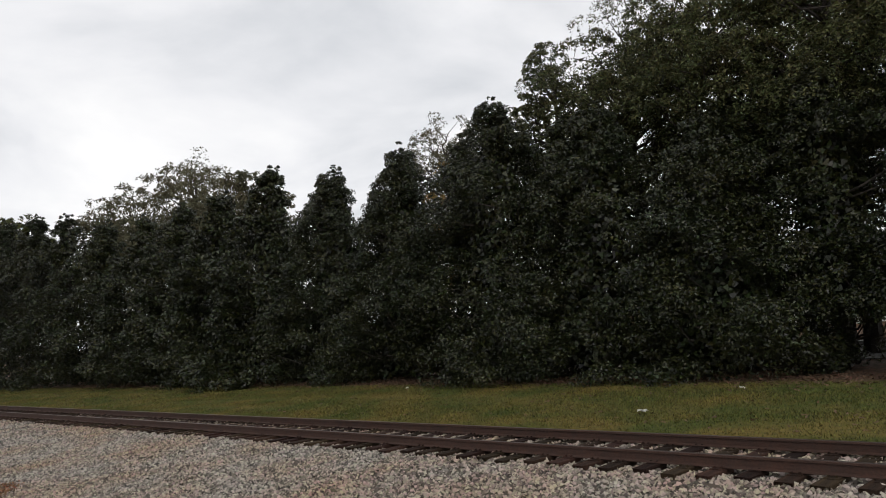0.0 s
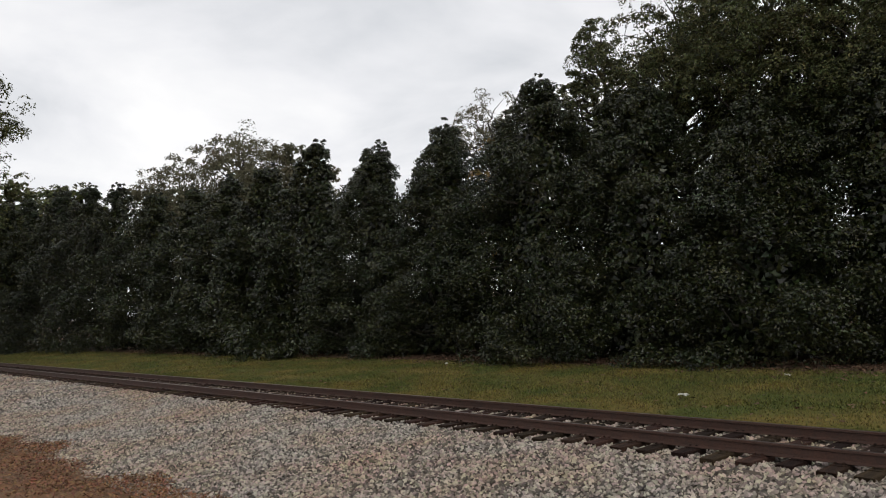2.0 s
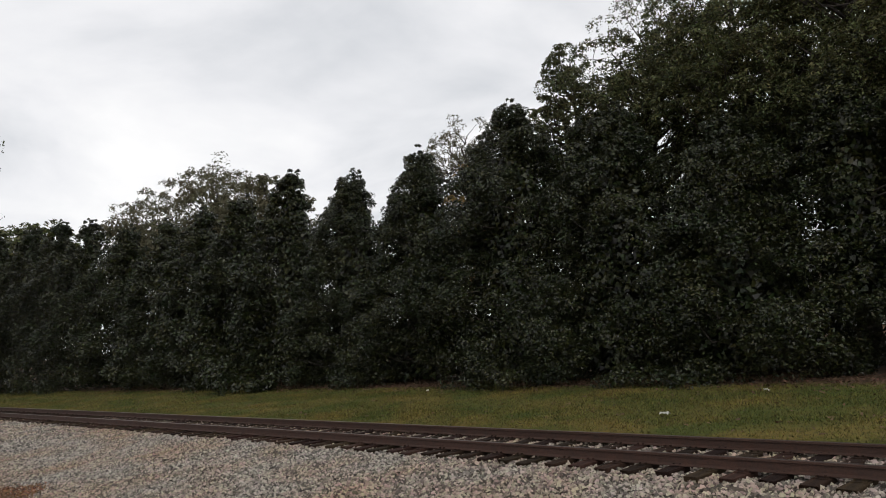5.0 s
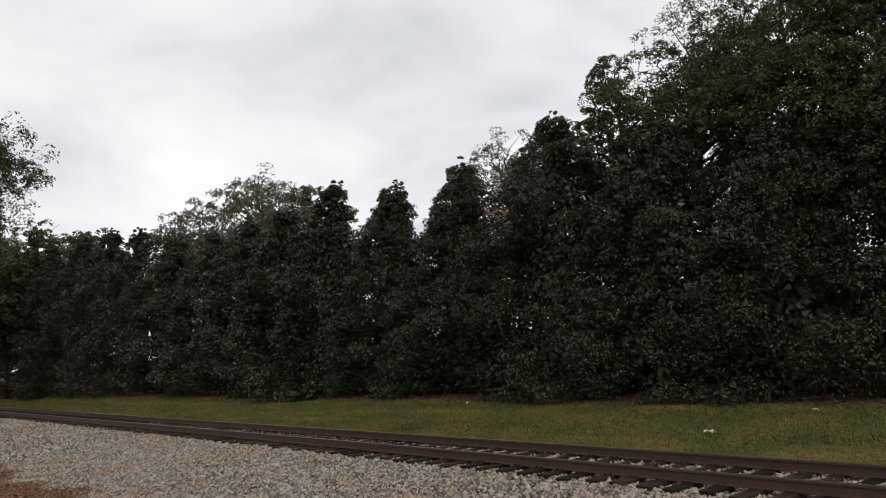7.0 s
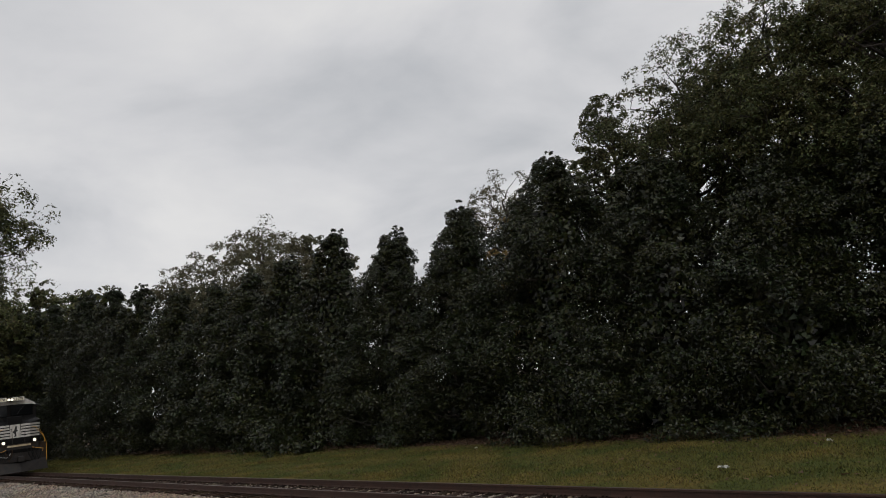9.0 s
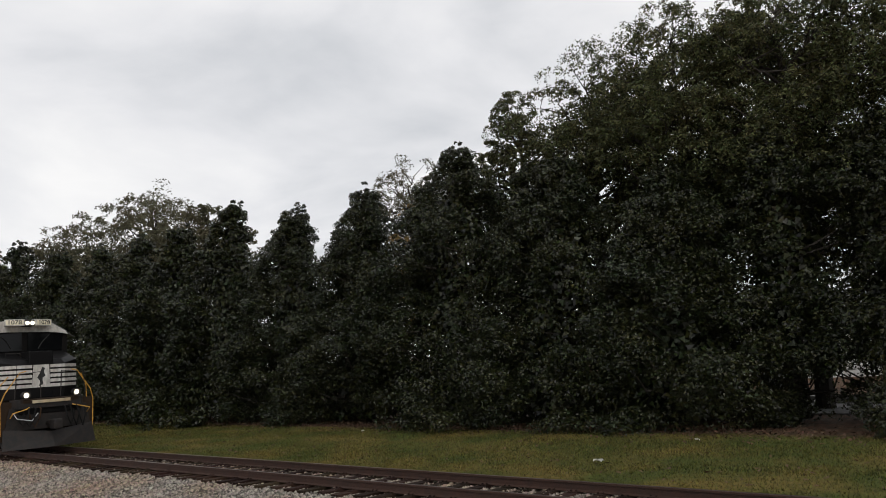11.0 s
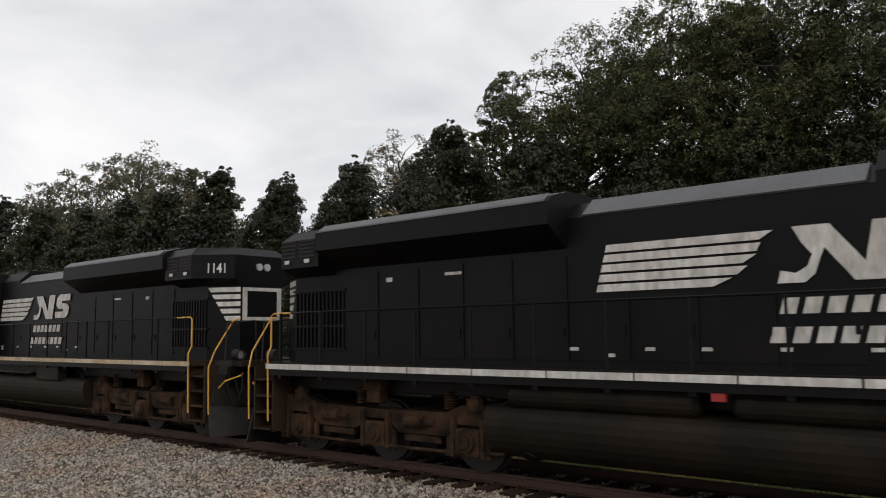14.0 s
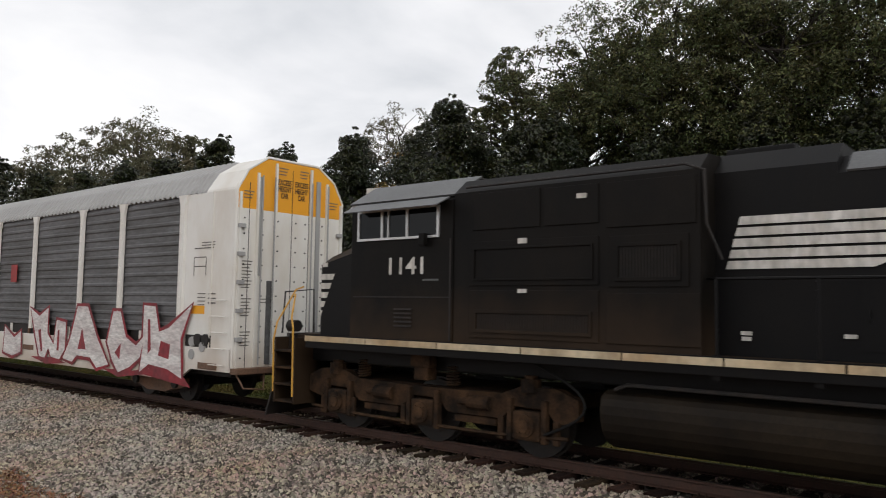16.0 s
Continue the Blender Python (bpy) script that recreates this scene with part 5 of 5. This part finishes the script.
    for x in (-3.0, -3.25, -3.5): disc(bm, (x, 0.2, 4.55), (1, 0, 0), 0.05, 0.22, 10)
    box(bm, -4.6, -3.9, -0.35, 0.35, 4.46, 4.6, 0.03)
    part("horn_and_cooler", bm, M_STEEL, loco)
    return loco


lead = locomotive("1078", "black diesel locomotive with white stripes leading the train, headlights lit")
trail = locomotive("1141", "black diesel locomotive coupled second, running cab to the rear")


def autorack(label):
    """A tall covered car for motor vehicles; x forwards, the front coupler's face at x = 0."""
    car = thing("autorack_car", label, "railway car")
    x0, x1 = -0.63, -28.0
    zs, zt, zp = 4.72, 5.18, 5.50
    # end section and body posts
    def shell(bm, a, b, half):
        prism(bm, [(a, y, z) for y, z in half + [(-y, z) for y, z in half[::-1]]], (b - a, 0, 0))
    bm = bmesh.new(); shell(bm, x0 - 0.02, x1 + 0.02, [(-1.44, 0.95), (-1.44, zs)])
    part("inner_wall", bm, M_GALV, car)
    half = [(-1.52, zs - 0.02), (-1.50, zs + 0.05), (-1.22, zt), (-0.72, zp), (0.0, zp + 0.03)]
    bm = bmesh.new()
    ring = half + [(-y, z) for y, z in half[-2::-1]]
    rings, n = [], 0
    x = x0 - 1.05
    while x > x1 + 1.0:
        for dx, g in ((0, 0.0), (0.09, 0.0), (0.12, 0.035), (0.19, 0.035)):
            rings.append([(x - dx, y * (1 + g * 0.3), z + g) for y, z in ring])
        x -= 0.22
    loft(bm, rings)
    part("roof", bm, M_CARROOF, car, "pale corrugated metal roof")
    for sg, xe in ((1, x0), (-1, x1)):
        bm = bmesh.new(); shell(bm, xe, xe - sg * 1.06, half)
        part("roof_end_cap", bm, M_CARWHITE, car, "white roof end cap")
    for s in (-1, 1):
        for xe, sg in ((x0, 1), (x1, -1)):
            bm = bmesh.new()
            a, b = sorted((xe, xe - sg * 1.86))
            box(bm, a, b, s * 1.5 - 0.02, s * 1.5 + 0.02, 0.95, zs)
            part("end_side_panel", bm, M_CARWHITE, car, "plain white end panel")
            for dx in (0.75, 1.82):
                bm = bmesh.new()
                xa = xe - sg * dx
                box(bm, xa - 0.02, xa + 0.02, s * 1.53 - 0.015, s * 1.53 + 0.015, 0.95, zs)
                part("panel_seam", bm, M_CARWHITE, car)
        posts = [2.0, 4.72, 6.85, 9.75, 12.4, 15.0, 17.6, 20.2, 22.8, 25.2]
        for k, d in enumerate(posts):
            bm = bmesh.new()
            xa = x0 - d + 0.1
            prism(bm, [(xa - 0.09, s * 1.52, 1.5), (xa + 0.09, s * 1.52, 1.5), (xa + 0.09, s * 1.52, zs - 0.25), (xa + 0.17, s * 1.52, zs), (xa - 0.17, s * 1.52, zs), (xa - 0.09, s * 1.52, zs - 0.25)], (0, s * 0.06, 0))
            for j in range(8):
                disc(bm, (xa, s * 1.585, 1.7 + j * 0.36), (0, 1, 0), 0.022, 0.02, 6)
            part("side_post", bm, M_CARWHITE, car, "white riveted side post")
            if k + 1 < len(posts):
                xa, xb = x0 - d - 0.0, x0 - posts[k + 1] + 0.2
                bm = bmesh.new()
                rows = []
                z = 1.62
                while z < zs - 0.03:
                    for dz, g in ((0.0, 0.0), (0.12, 0.0), (0.15, 0.022), (0.20, 0.022), (0.23, 0.0)):
                        rows.append((z + dz, s * (1.488 + g)))
                    z += 0.232
                prism(bm, [(xa, y, zz) for zz, y in rows if zz < zs - 0.02] + [(xa, s * 1.46, zs - 0.02), (xa, s * 1.46, 1.62)], (xb - xa, 0, 0))
                part("ribbed_panel", bm, M_GALV, car, "dark weathered ribbed steel panel")
        # solid dark bar stands in for the shade inside the open strip
        bm = bmesh.new(); box(bm, x1 + 1.7, x0 - 1.7, s * 1.44 - 0.03, s * 1.44 + 0.03, 1.3, 1.66, 0.01)
        part("open_strip_shade", bm, M_STEEL, car, "dark bar as shade in the open strip above the sill")
        bm = bmesh.new(); box(bm, x1 + 1.7, x0 - 1.7, s * 1.5 - 0.02, s * 1.5 + 0.02, 1.62, 1.67, 0.006)
        part("ledge", bm, M_GALV, car)
        bm = bmesh.new(); prism(bm, [(x0, s * 1.49, 0.86), (x0 - 1.4, s * 1.49, 0.86), (x0 - 1.9, s * 1.49, 0.57), (x1 + 1.9, s * 1.49, 0.57), (x1 + 1.4, s * 1.49, 0.86), (x1, s * 1.49, 0.86), (x1, s * 1.49, 1.34), (x0, s * 1.49, 1.34)], (0, s * 0.06, 0))
        part("side_sill", bm, M_CARWHITE, car, "deep dirty white side sill")
        for k in range(20):
            bm = bmesh.new(); xa = x0 - 2.4 - k * 1.25
            box(bm, xa - 0.05, xa + 0.05, s * 1.49 - 0.02, s * 1.49 + 0.02, 1.34, 1.63)
            part("strut", bm, M_CARWHITE if k % 3 else M_RUSTY, car)
        bm = bmesh.new()
        for k in range(9):
            xa = x0 - 0.4 - k * 3.0
            box(bm, xa - 0.7, xa, s * 1.55 - 0.012, s * 1.55 + 0.012, 0.88, 1.02)
        tagged(part("rust_marks", bm, M_RUSTY, car), kind="stuff")
        # painted scrawl: four tall spiky shapes, white within red, with red and dark strokes
        fwd = -s
        o = (x0 - 9.66 if fwd > 0 else x0 - 1.2, s * 1.525, 0.0)

        def paint(name, pts, mat, lift, label):
            bm = bmesh.new()
            plaque(bm, o, (fwd, 0, 0), (0, 0, 1), pts, 0.002, lift)
            part(name, bm, mat, car, label)

        shapes = [[(0.05, 2.08), (0.45, 1.3), (0.75, 0.74), (1.1, 0.72), (1.3, 1.0), (1.5, 0.76), (2.0, 0.72), (2.3, 1.0), (2.3, 1.72), (1.75, 1.78), (1.62, 1.1), (1.2, 1.4), (1.2, 2.1), (0.65, 1.86)],
                  [(2.95, 2.16), (2.6, 1.3), (2.2, 0.76), (2.75, 0.7), (3.0, 0.88), (3.75, 0.86), (4.1, 0.62), (4.7, 0.74), (4.05, 1.4), (3.5, 2.16)],
                  [(4.85, 2.06), (4.6, 1.3), (4.9, 0.85), (5.2, 0.58), (5.75, 0.75), (6.2, 1.0), (6.35, 1.5), (6.0, 1.26), (5.5, 1.45), (5.2, 2.06)],
                  [(6.3, 2.22), (6.3, 1.2), (6.2, 0.66), (6.6, 0.86), (7.4, 0.8), (8.0, 0.62), (7.95, 1.0), (7.9, 1.5), (8.32, 2.26), (7.4, 1.72), (7.0, 1.62), (6.8, 2.2)],
                  [(-1.7, 1.5), (-1.75, 0.75), (-1.1, 0.66), (-0.5, 0.8), (-0.55, 1.4), (-1.0, 1.2)]]
        for sh in shapes:
            n = len(sh)
            grown = []
            for k in range(n):
                p0, p1, p2 = Vector(sh[k - 1]), Vector(sh[k]), Vector(sh[(k + 1) % n])
                e1, e2 = (p1 - p0).normalized(), (p2 - p1).normalized()
                m = Vector((-(e1.y + e2.y), e1.x + e2.x)) * -1
                m = m.normalized() if m.length > 0.15 else e1
                grown.append(tuple(p1 + m * 0.095))
            paint("scrawl_outline", grown, M_GRAFRED, 0.060, "red spray-paint outline")
            paint("scrawl_shape", sh, M_GRAF, 0.064, "white spray-paint shape")
        for sh in ([(3.05, 1.05), (3.5, 1.05), (3.25, 1.6)], [(7.0, 1.08), (7.45, 1.02), (7.5, 1.35), (7.1, 1.42)], [(0.62, 1.45), (0.78, 1.5), (0.95, 0.9), (0.86, 0.86)], [(5.0, 1.05), (5.3, 1.3), (5.25, 0.9)],
                   [(1.85, 1.5), (1.95, 1.5), (1.95, 0.95), (1.83, 0.95)], [(6.5, 1.9), (6.6, 1.9), (6.68, 1.2), (6.55, 1.1)]):
            paint("scrawl_accent", sh, M_GRAFRED, 0.068, "red spray-paint stroke")
        for sh in ([(4.4, 0.58), (5.2, 0.42), (6.4, 0.56), (8.35, 0.4), (8.1, 0.6), (7.0, 0.76), (5.9, 0.62)], [(0.2, 0.66), (1.2, 0.5), (2.4, 0.6), (1.3, 0.7)]):
            paint("scrawl_accent", [(a, b + 0.05) for a, b in sh], M_GRAFRED, 0.058, "red spray-paint stroke")
        # notices on the plain end panel
        bm = bmesh.new()
        for j, (a, z, w, h) in enumerate([(0.55, 3.62, 0.5, 0.02), (0.55, 3.56, 0.5, 0.02), (0.55, 3.5, 0.4, 0.02), (0.62, 3.1, 0.02, 0.4), (1.08, 3.1, 0.02, 0.4), (0.85, 3.1, 0.44, 0.02), (0.85, 3.3, 0.44, 0.02), (0.85, 3.5, 0.44, 0.02),
                                          (0.75, 2.5, 0.3, 0.02), (0.75, 2.42, 0.3, 0.02), (0.75, 2.34, 0.3, 0.02), (0.75, 2.26, 0.25, 0.02), (0.35, 2.5, 0.25, 0.03), (0.35, 2.4, 0.3, 0.03), (0.35, 2.3, 0.28, 0.03)]):
            plaque(bm, (x0 - 0.35 - a, s * 1.52, z), (fwd, 0, 0), (0, 0, 1), rect(-w / 2, w / 2, -h / 2, h / 2))
        tagged(part("notice_bars", bm, M_NOTE, car, "small dark lettering bars"), kind="stuff")
        bm = bmesh.new(); plaque(bm, (x0 - 1.25, s * 1.52, 2.15), (fwd, 0, 0), (0, 0, 1), rect(-0.28, 0.28, -0.09, 0.09))
        part("yellow_notice", bm, M_CARYEL, car, "small yellow notice")
        bm = bmesh.new(); plaque(bm, (x0 - 11.0, s * 1.53, 3.1), (fwd, 0, 0), (0, 0, 1), [(-0.22, -0.26), (0.22, -0.26), (0.22, 0.26), (-0.22, 0.26)], lift=0.03)
        part("owner_sign", bm, M_RED, car, "red square owner's sign")
        bm = bmesh.new()
        for z in [1.0 + j * 0.34 for j in range(5)]:
            tube(bm, [(x0 - 0.12, s * 1.54, z), (x0 - 0.12, s * 1.62, z), (x0 - 0.62, s * 1.62, z), (x0 - 0.62, s * 1.54, z)], 0.014, 5)
        part("ladder", bm, M_CARWHITE, car, "white side ladder")
        bm = bmesh.new()
        # flat plate on the panel; its dark colour paints a recess's shade
        box(bm, x0 - 1.66, x0 - 0.7, s * 1.524 - 0.006, s * 1.524 + 0.006, 0.98, 1.6)
        part("brake_recess_shade", bm, M_STEEL, car, "dark flat plate as recess shade behind the brake gear")
        bm = bmesh.new()
        for dx, z in ((1.35, 1.45), (1.35, 1.18), (0.95, 1.35)): disc(bm, (x0 - dx, s * 1.55, z), (0, 1, 0), 0.11, 0.05, 14)
        part("brake_discs", bm, M_CARROOF, car)
        bm = bmesh.new()
        for dx in (0.85, 1.15): disc(bm, (x0 - dx, s * 1.55, 1.5), (0, 1, 0), 0.13, 0.05, 14)
        part("brake_fittings", bm, M_STEEL, car)
    # end doors
    for xe, sg in ((x0, 1), (x1, -1)):
        zy = 4.33
        door = tagged(new("end_door"), "white end doors with a yellow upper part"); door.parent = car
        low = [(-1.46, 0.95), (-1.46, zy), (1.46, zy), (1.46, 0.95)]
        high = [(-1.46, zy), (-1.46, zs), (-1.2, zt - 0.02), (-0.72, zp - 0.03), (0.72, zp - 0.03), (1.2, zt - 0.02), (1.46, zs), (1.46, zy)]
        bm = bmesh.new(); prism(bm, [(xe, y, z) for y, z in low], (sg * 0.05, 0, 0)); part("door_leaf", bm, M_CARWHITE, door)
        bm = bmesh.new(); prism(bm, [(xe, y, z) for y, z in high], (sg * 0.05, 0, 0)); part("yellow_panel", bm, M_CARYEL, door, "yellow upper door panel")
        for y in (-1.42, -0.98, -0.5, 0.5, 0.98, 1.42):
            bm = bmesh.new()
            a, b = sorted((xe + sg * 0.05, xe + sg * 0.10))
            top = zp - 0.1 if abs(y) < 0.7 else (zt - 0.05 if abs(y) < 1.2 else zs - 0.05)
            box(bm, a, b, y - 0.025, y + 0.025, 0.95, top)
            part("door_rib", bm, M_CARWHITE, door)
        for y, za, zb in ((-0.93, 2.9, 5.05), (-0.62, 1.0, 2.8), (0.72, 1.0, 5.15)):
            bm = bmesh.new(); a, b = sorted((xe + sg * 0.05, xe + sg * 0.085)); box(bm, a, b, y - 0.06, y + 0.06, za, zb, 0.006); part("cover_strip", bm, M_CARROOF if zb > 3 else M_GALV, door, "grey metal cover strip")
        for y in (-1.18, -0.03, 0.46):
            bm = bmesh.new(); a, b = sorted((xe + sg * 0.045, xe + sg * 0.054)); box(bm, a, b, y - 0.008, y + 0.008, 0.95, 5.3 if abs(y) < 0.7 else 4.9); part("seam", bm, M_INK, door)
        bm = bmesh.new()
        for y in (-1.3, -0.82, -0.42, 0.08, 0.36, 0.86):
            for j in range(10):
                disc(bm, (xe + sg * 0.055, y, 1.15 + j * 0.33), (1, 0, 0), 0.02, 0.02, 6)
        tagged(part("rivets", bm, M_STEEL, door), kind="stuff")
        bm = bmesh.new()
        tube(bm, [(xe + sg * 0.03, y, z) for y, z in [(-1.49, 0.95), (-1.49, zs), (-1.22, zt), (-0.72, zp), (0.72, zp), (1.22, zt), (1.49, zs), (1.49, 0.95)]], 0.035, 6); part("edge_frame", bm, M_CARWHITE, door, "white edge of the end")
        for y in (-0.95, -0.62, 0.44, 0.93):
            bm = bmesh.new(); tube(bm, [(xe + sg * 0.12, y + 0.06, 1.0), (xe + sg * 0.12, y + 0.06, zt - 0.1)], 0.018, 6); part("lock_rod", bm, M_CARROOF, door)
        for z in (1.5, 2.1, 2.7, 3.3, 3.9):
            for y in (-1.38, 1.38):
                bm = bmesh.new(); a, b = sorted((xe + sg * 0.05, xe + sg * 0.13)); box(bm, a, b, y - 0.08, y + 0.08, z, z + 0.09, 0.01); part("hinge", bm, M_CARROOF, door)
        if sg > 0:
            for y in (-0.26, 0.22):
                for j, word in enumerate(("EXCESS", "HEIGHT", "CAR")):
                    lettering(word, 0.17, M_INK, door, (xe + 0.052, y, 5.0 - j * 0.15), (0, sg, 0), (0, 0, 1), "lettering", fit=0.37 if j < 2 else 0.2)
            for y, zc, n in ((-1.2, 4.7, 3), (-0.3, 5.32, 3), (0.3, 5.32, 3), (1.2, 4.7, 3), (-1.2, 3.2, 9), (-1.2, 2.4, 6), (-1.2, 1.7, 5), (-0.72, 2.4, 2)):
                for j in range(n):
                    bm = bmesh.new()
                    plaque(bm, (xe + 0.052, y, zc - j * 0.07), (0, sg, 0), (0, 0, 1), rect(-0.13, 0.13 - 0.03 * (j % 3), -0.010, 0.010))
                    part("lettering_bar", bm, M_NOTE, door)
        bm = bmesh.new(); a, b = sorted((xe, xe + sg * 0.25)); box(bm, a, b, -1.5, 1.5, 0.82, 0.95, 0.02); part("end_sill", bm, M_RUSTY, car)
        bm = bmesh.new(); tube(bm, [(xe, 0, 0.85), (xe + sg * 0.55, 0, 0.85)], 0.1, 8); a, b = sorted((xe + sg * 0.35, xe + sg * 0.63)); box(bm, a, b, -0.14, 0.16, 0.7, 1.0, 0.04); part("coupler", bm, M_RUSTY, car)
        for s in (-1, 1):
            bm = bmesh.new(); tube(bm, [(xe + sg * 0.1, s * 1.4, 0.8), (xe + sg * 0.35, s * 1.4, 0.55), (xe + sg * 0.35, s * 0.9, 0.5), (xe + sg * 0.1, s * 0.7, 0.8)], 0.02, 6); part("sill_step", bm, M_RUSTY, car)
    bm = bmesh.new(); box(bm, x1 + 0.3, x0 - 0.3, -1.25, 1.25, 0.72, 0.97, 0.02); part("underframe", bm, M_STEEL, car)
    bm = bmesh.new(); box(bm, x1 + 5, x0 - 5, -0.5, 0.5, 0.4, 0.75, 0.02); part("center_sill", bm, M_STEEL, car)
    for xc in (-4.1, -25.2):
        tr = new("truck"); tr.parent = car; tr.location = (xc, 0, 0)
        for s in (-1, 1):
            bm = bmesh.new()
            y0 = s * 1.0
            prism(bm, [(a, y0, b) for a, b in [(-1.2, 0.55), (-1.2, 0.36), (-0.95, 0.3), (-0.75, 0.3), (-0.4, 0.2), (0.4, 0.2), (0.75, 0.3), (0.95, 0.3), (1.2, 0.36), (1.2, 0.55), (0.6, 0.66), (-0.6, 0.66)]], (0, s * 0.14, 0))
            part("side_frame", bm, M_RUSTY, tr)
            for a in (-0.87, 0.87):
                bm = bmesh.new(); disc(bm, (a, s * 1.16, 0.42), (0, 1, 0), 0.11, 0.1, 12); part("bearing", bm, M_STEEL, tr)
        bm = bmesh.new(); box(bm, -0.25, 0.25, -1.1, 1.1, 0.5, 0.74, 0.02); part("bolster", bm, M_STEEL, tr)
        for a in (-0.87, 0.87): wheelset(tr, a, 0.42, 1)
    return car


rack = autorack("tall graffitied car carrier with white posts and grey ribbed panels")


def motions():
    """The train rolls by at a nearly steady speed; its wheels turn with it."""
    def front(t): return -3.35 + 11.97 * (t - 13) + 0.09 * math.sin((t - 12.4) * 0.87)
    ts = [k / 2 for k in range(33)]
    walk(lead, [(t, pose(front(t), 0, 0.02)) for t in ts])
    walk(trail, [(t, pose(front(t) - 2 * 22.63, 0, 0.02, 0, 0, 180)) for t in ts])
    walk(rack, [(t, pose(front(t) - 2 * 22.63 - 0.35, 0, 0.02)) for t in ts])
    for w, at, radius, sense in WHEELS:
        back = -1 if w.parent.parent == trail else 1
        rate = 15 if radius > 0.5 else 30
        walk(w, [(k / rate, pose(*at, 0, back * math.degrees(front(k / rate) / radius) % 360, 0)) for k in range(16 * rate + 1)])


motions()
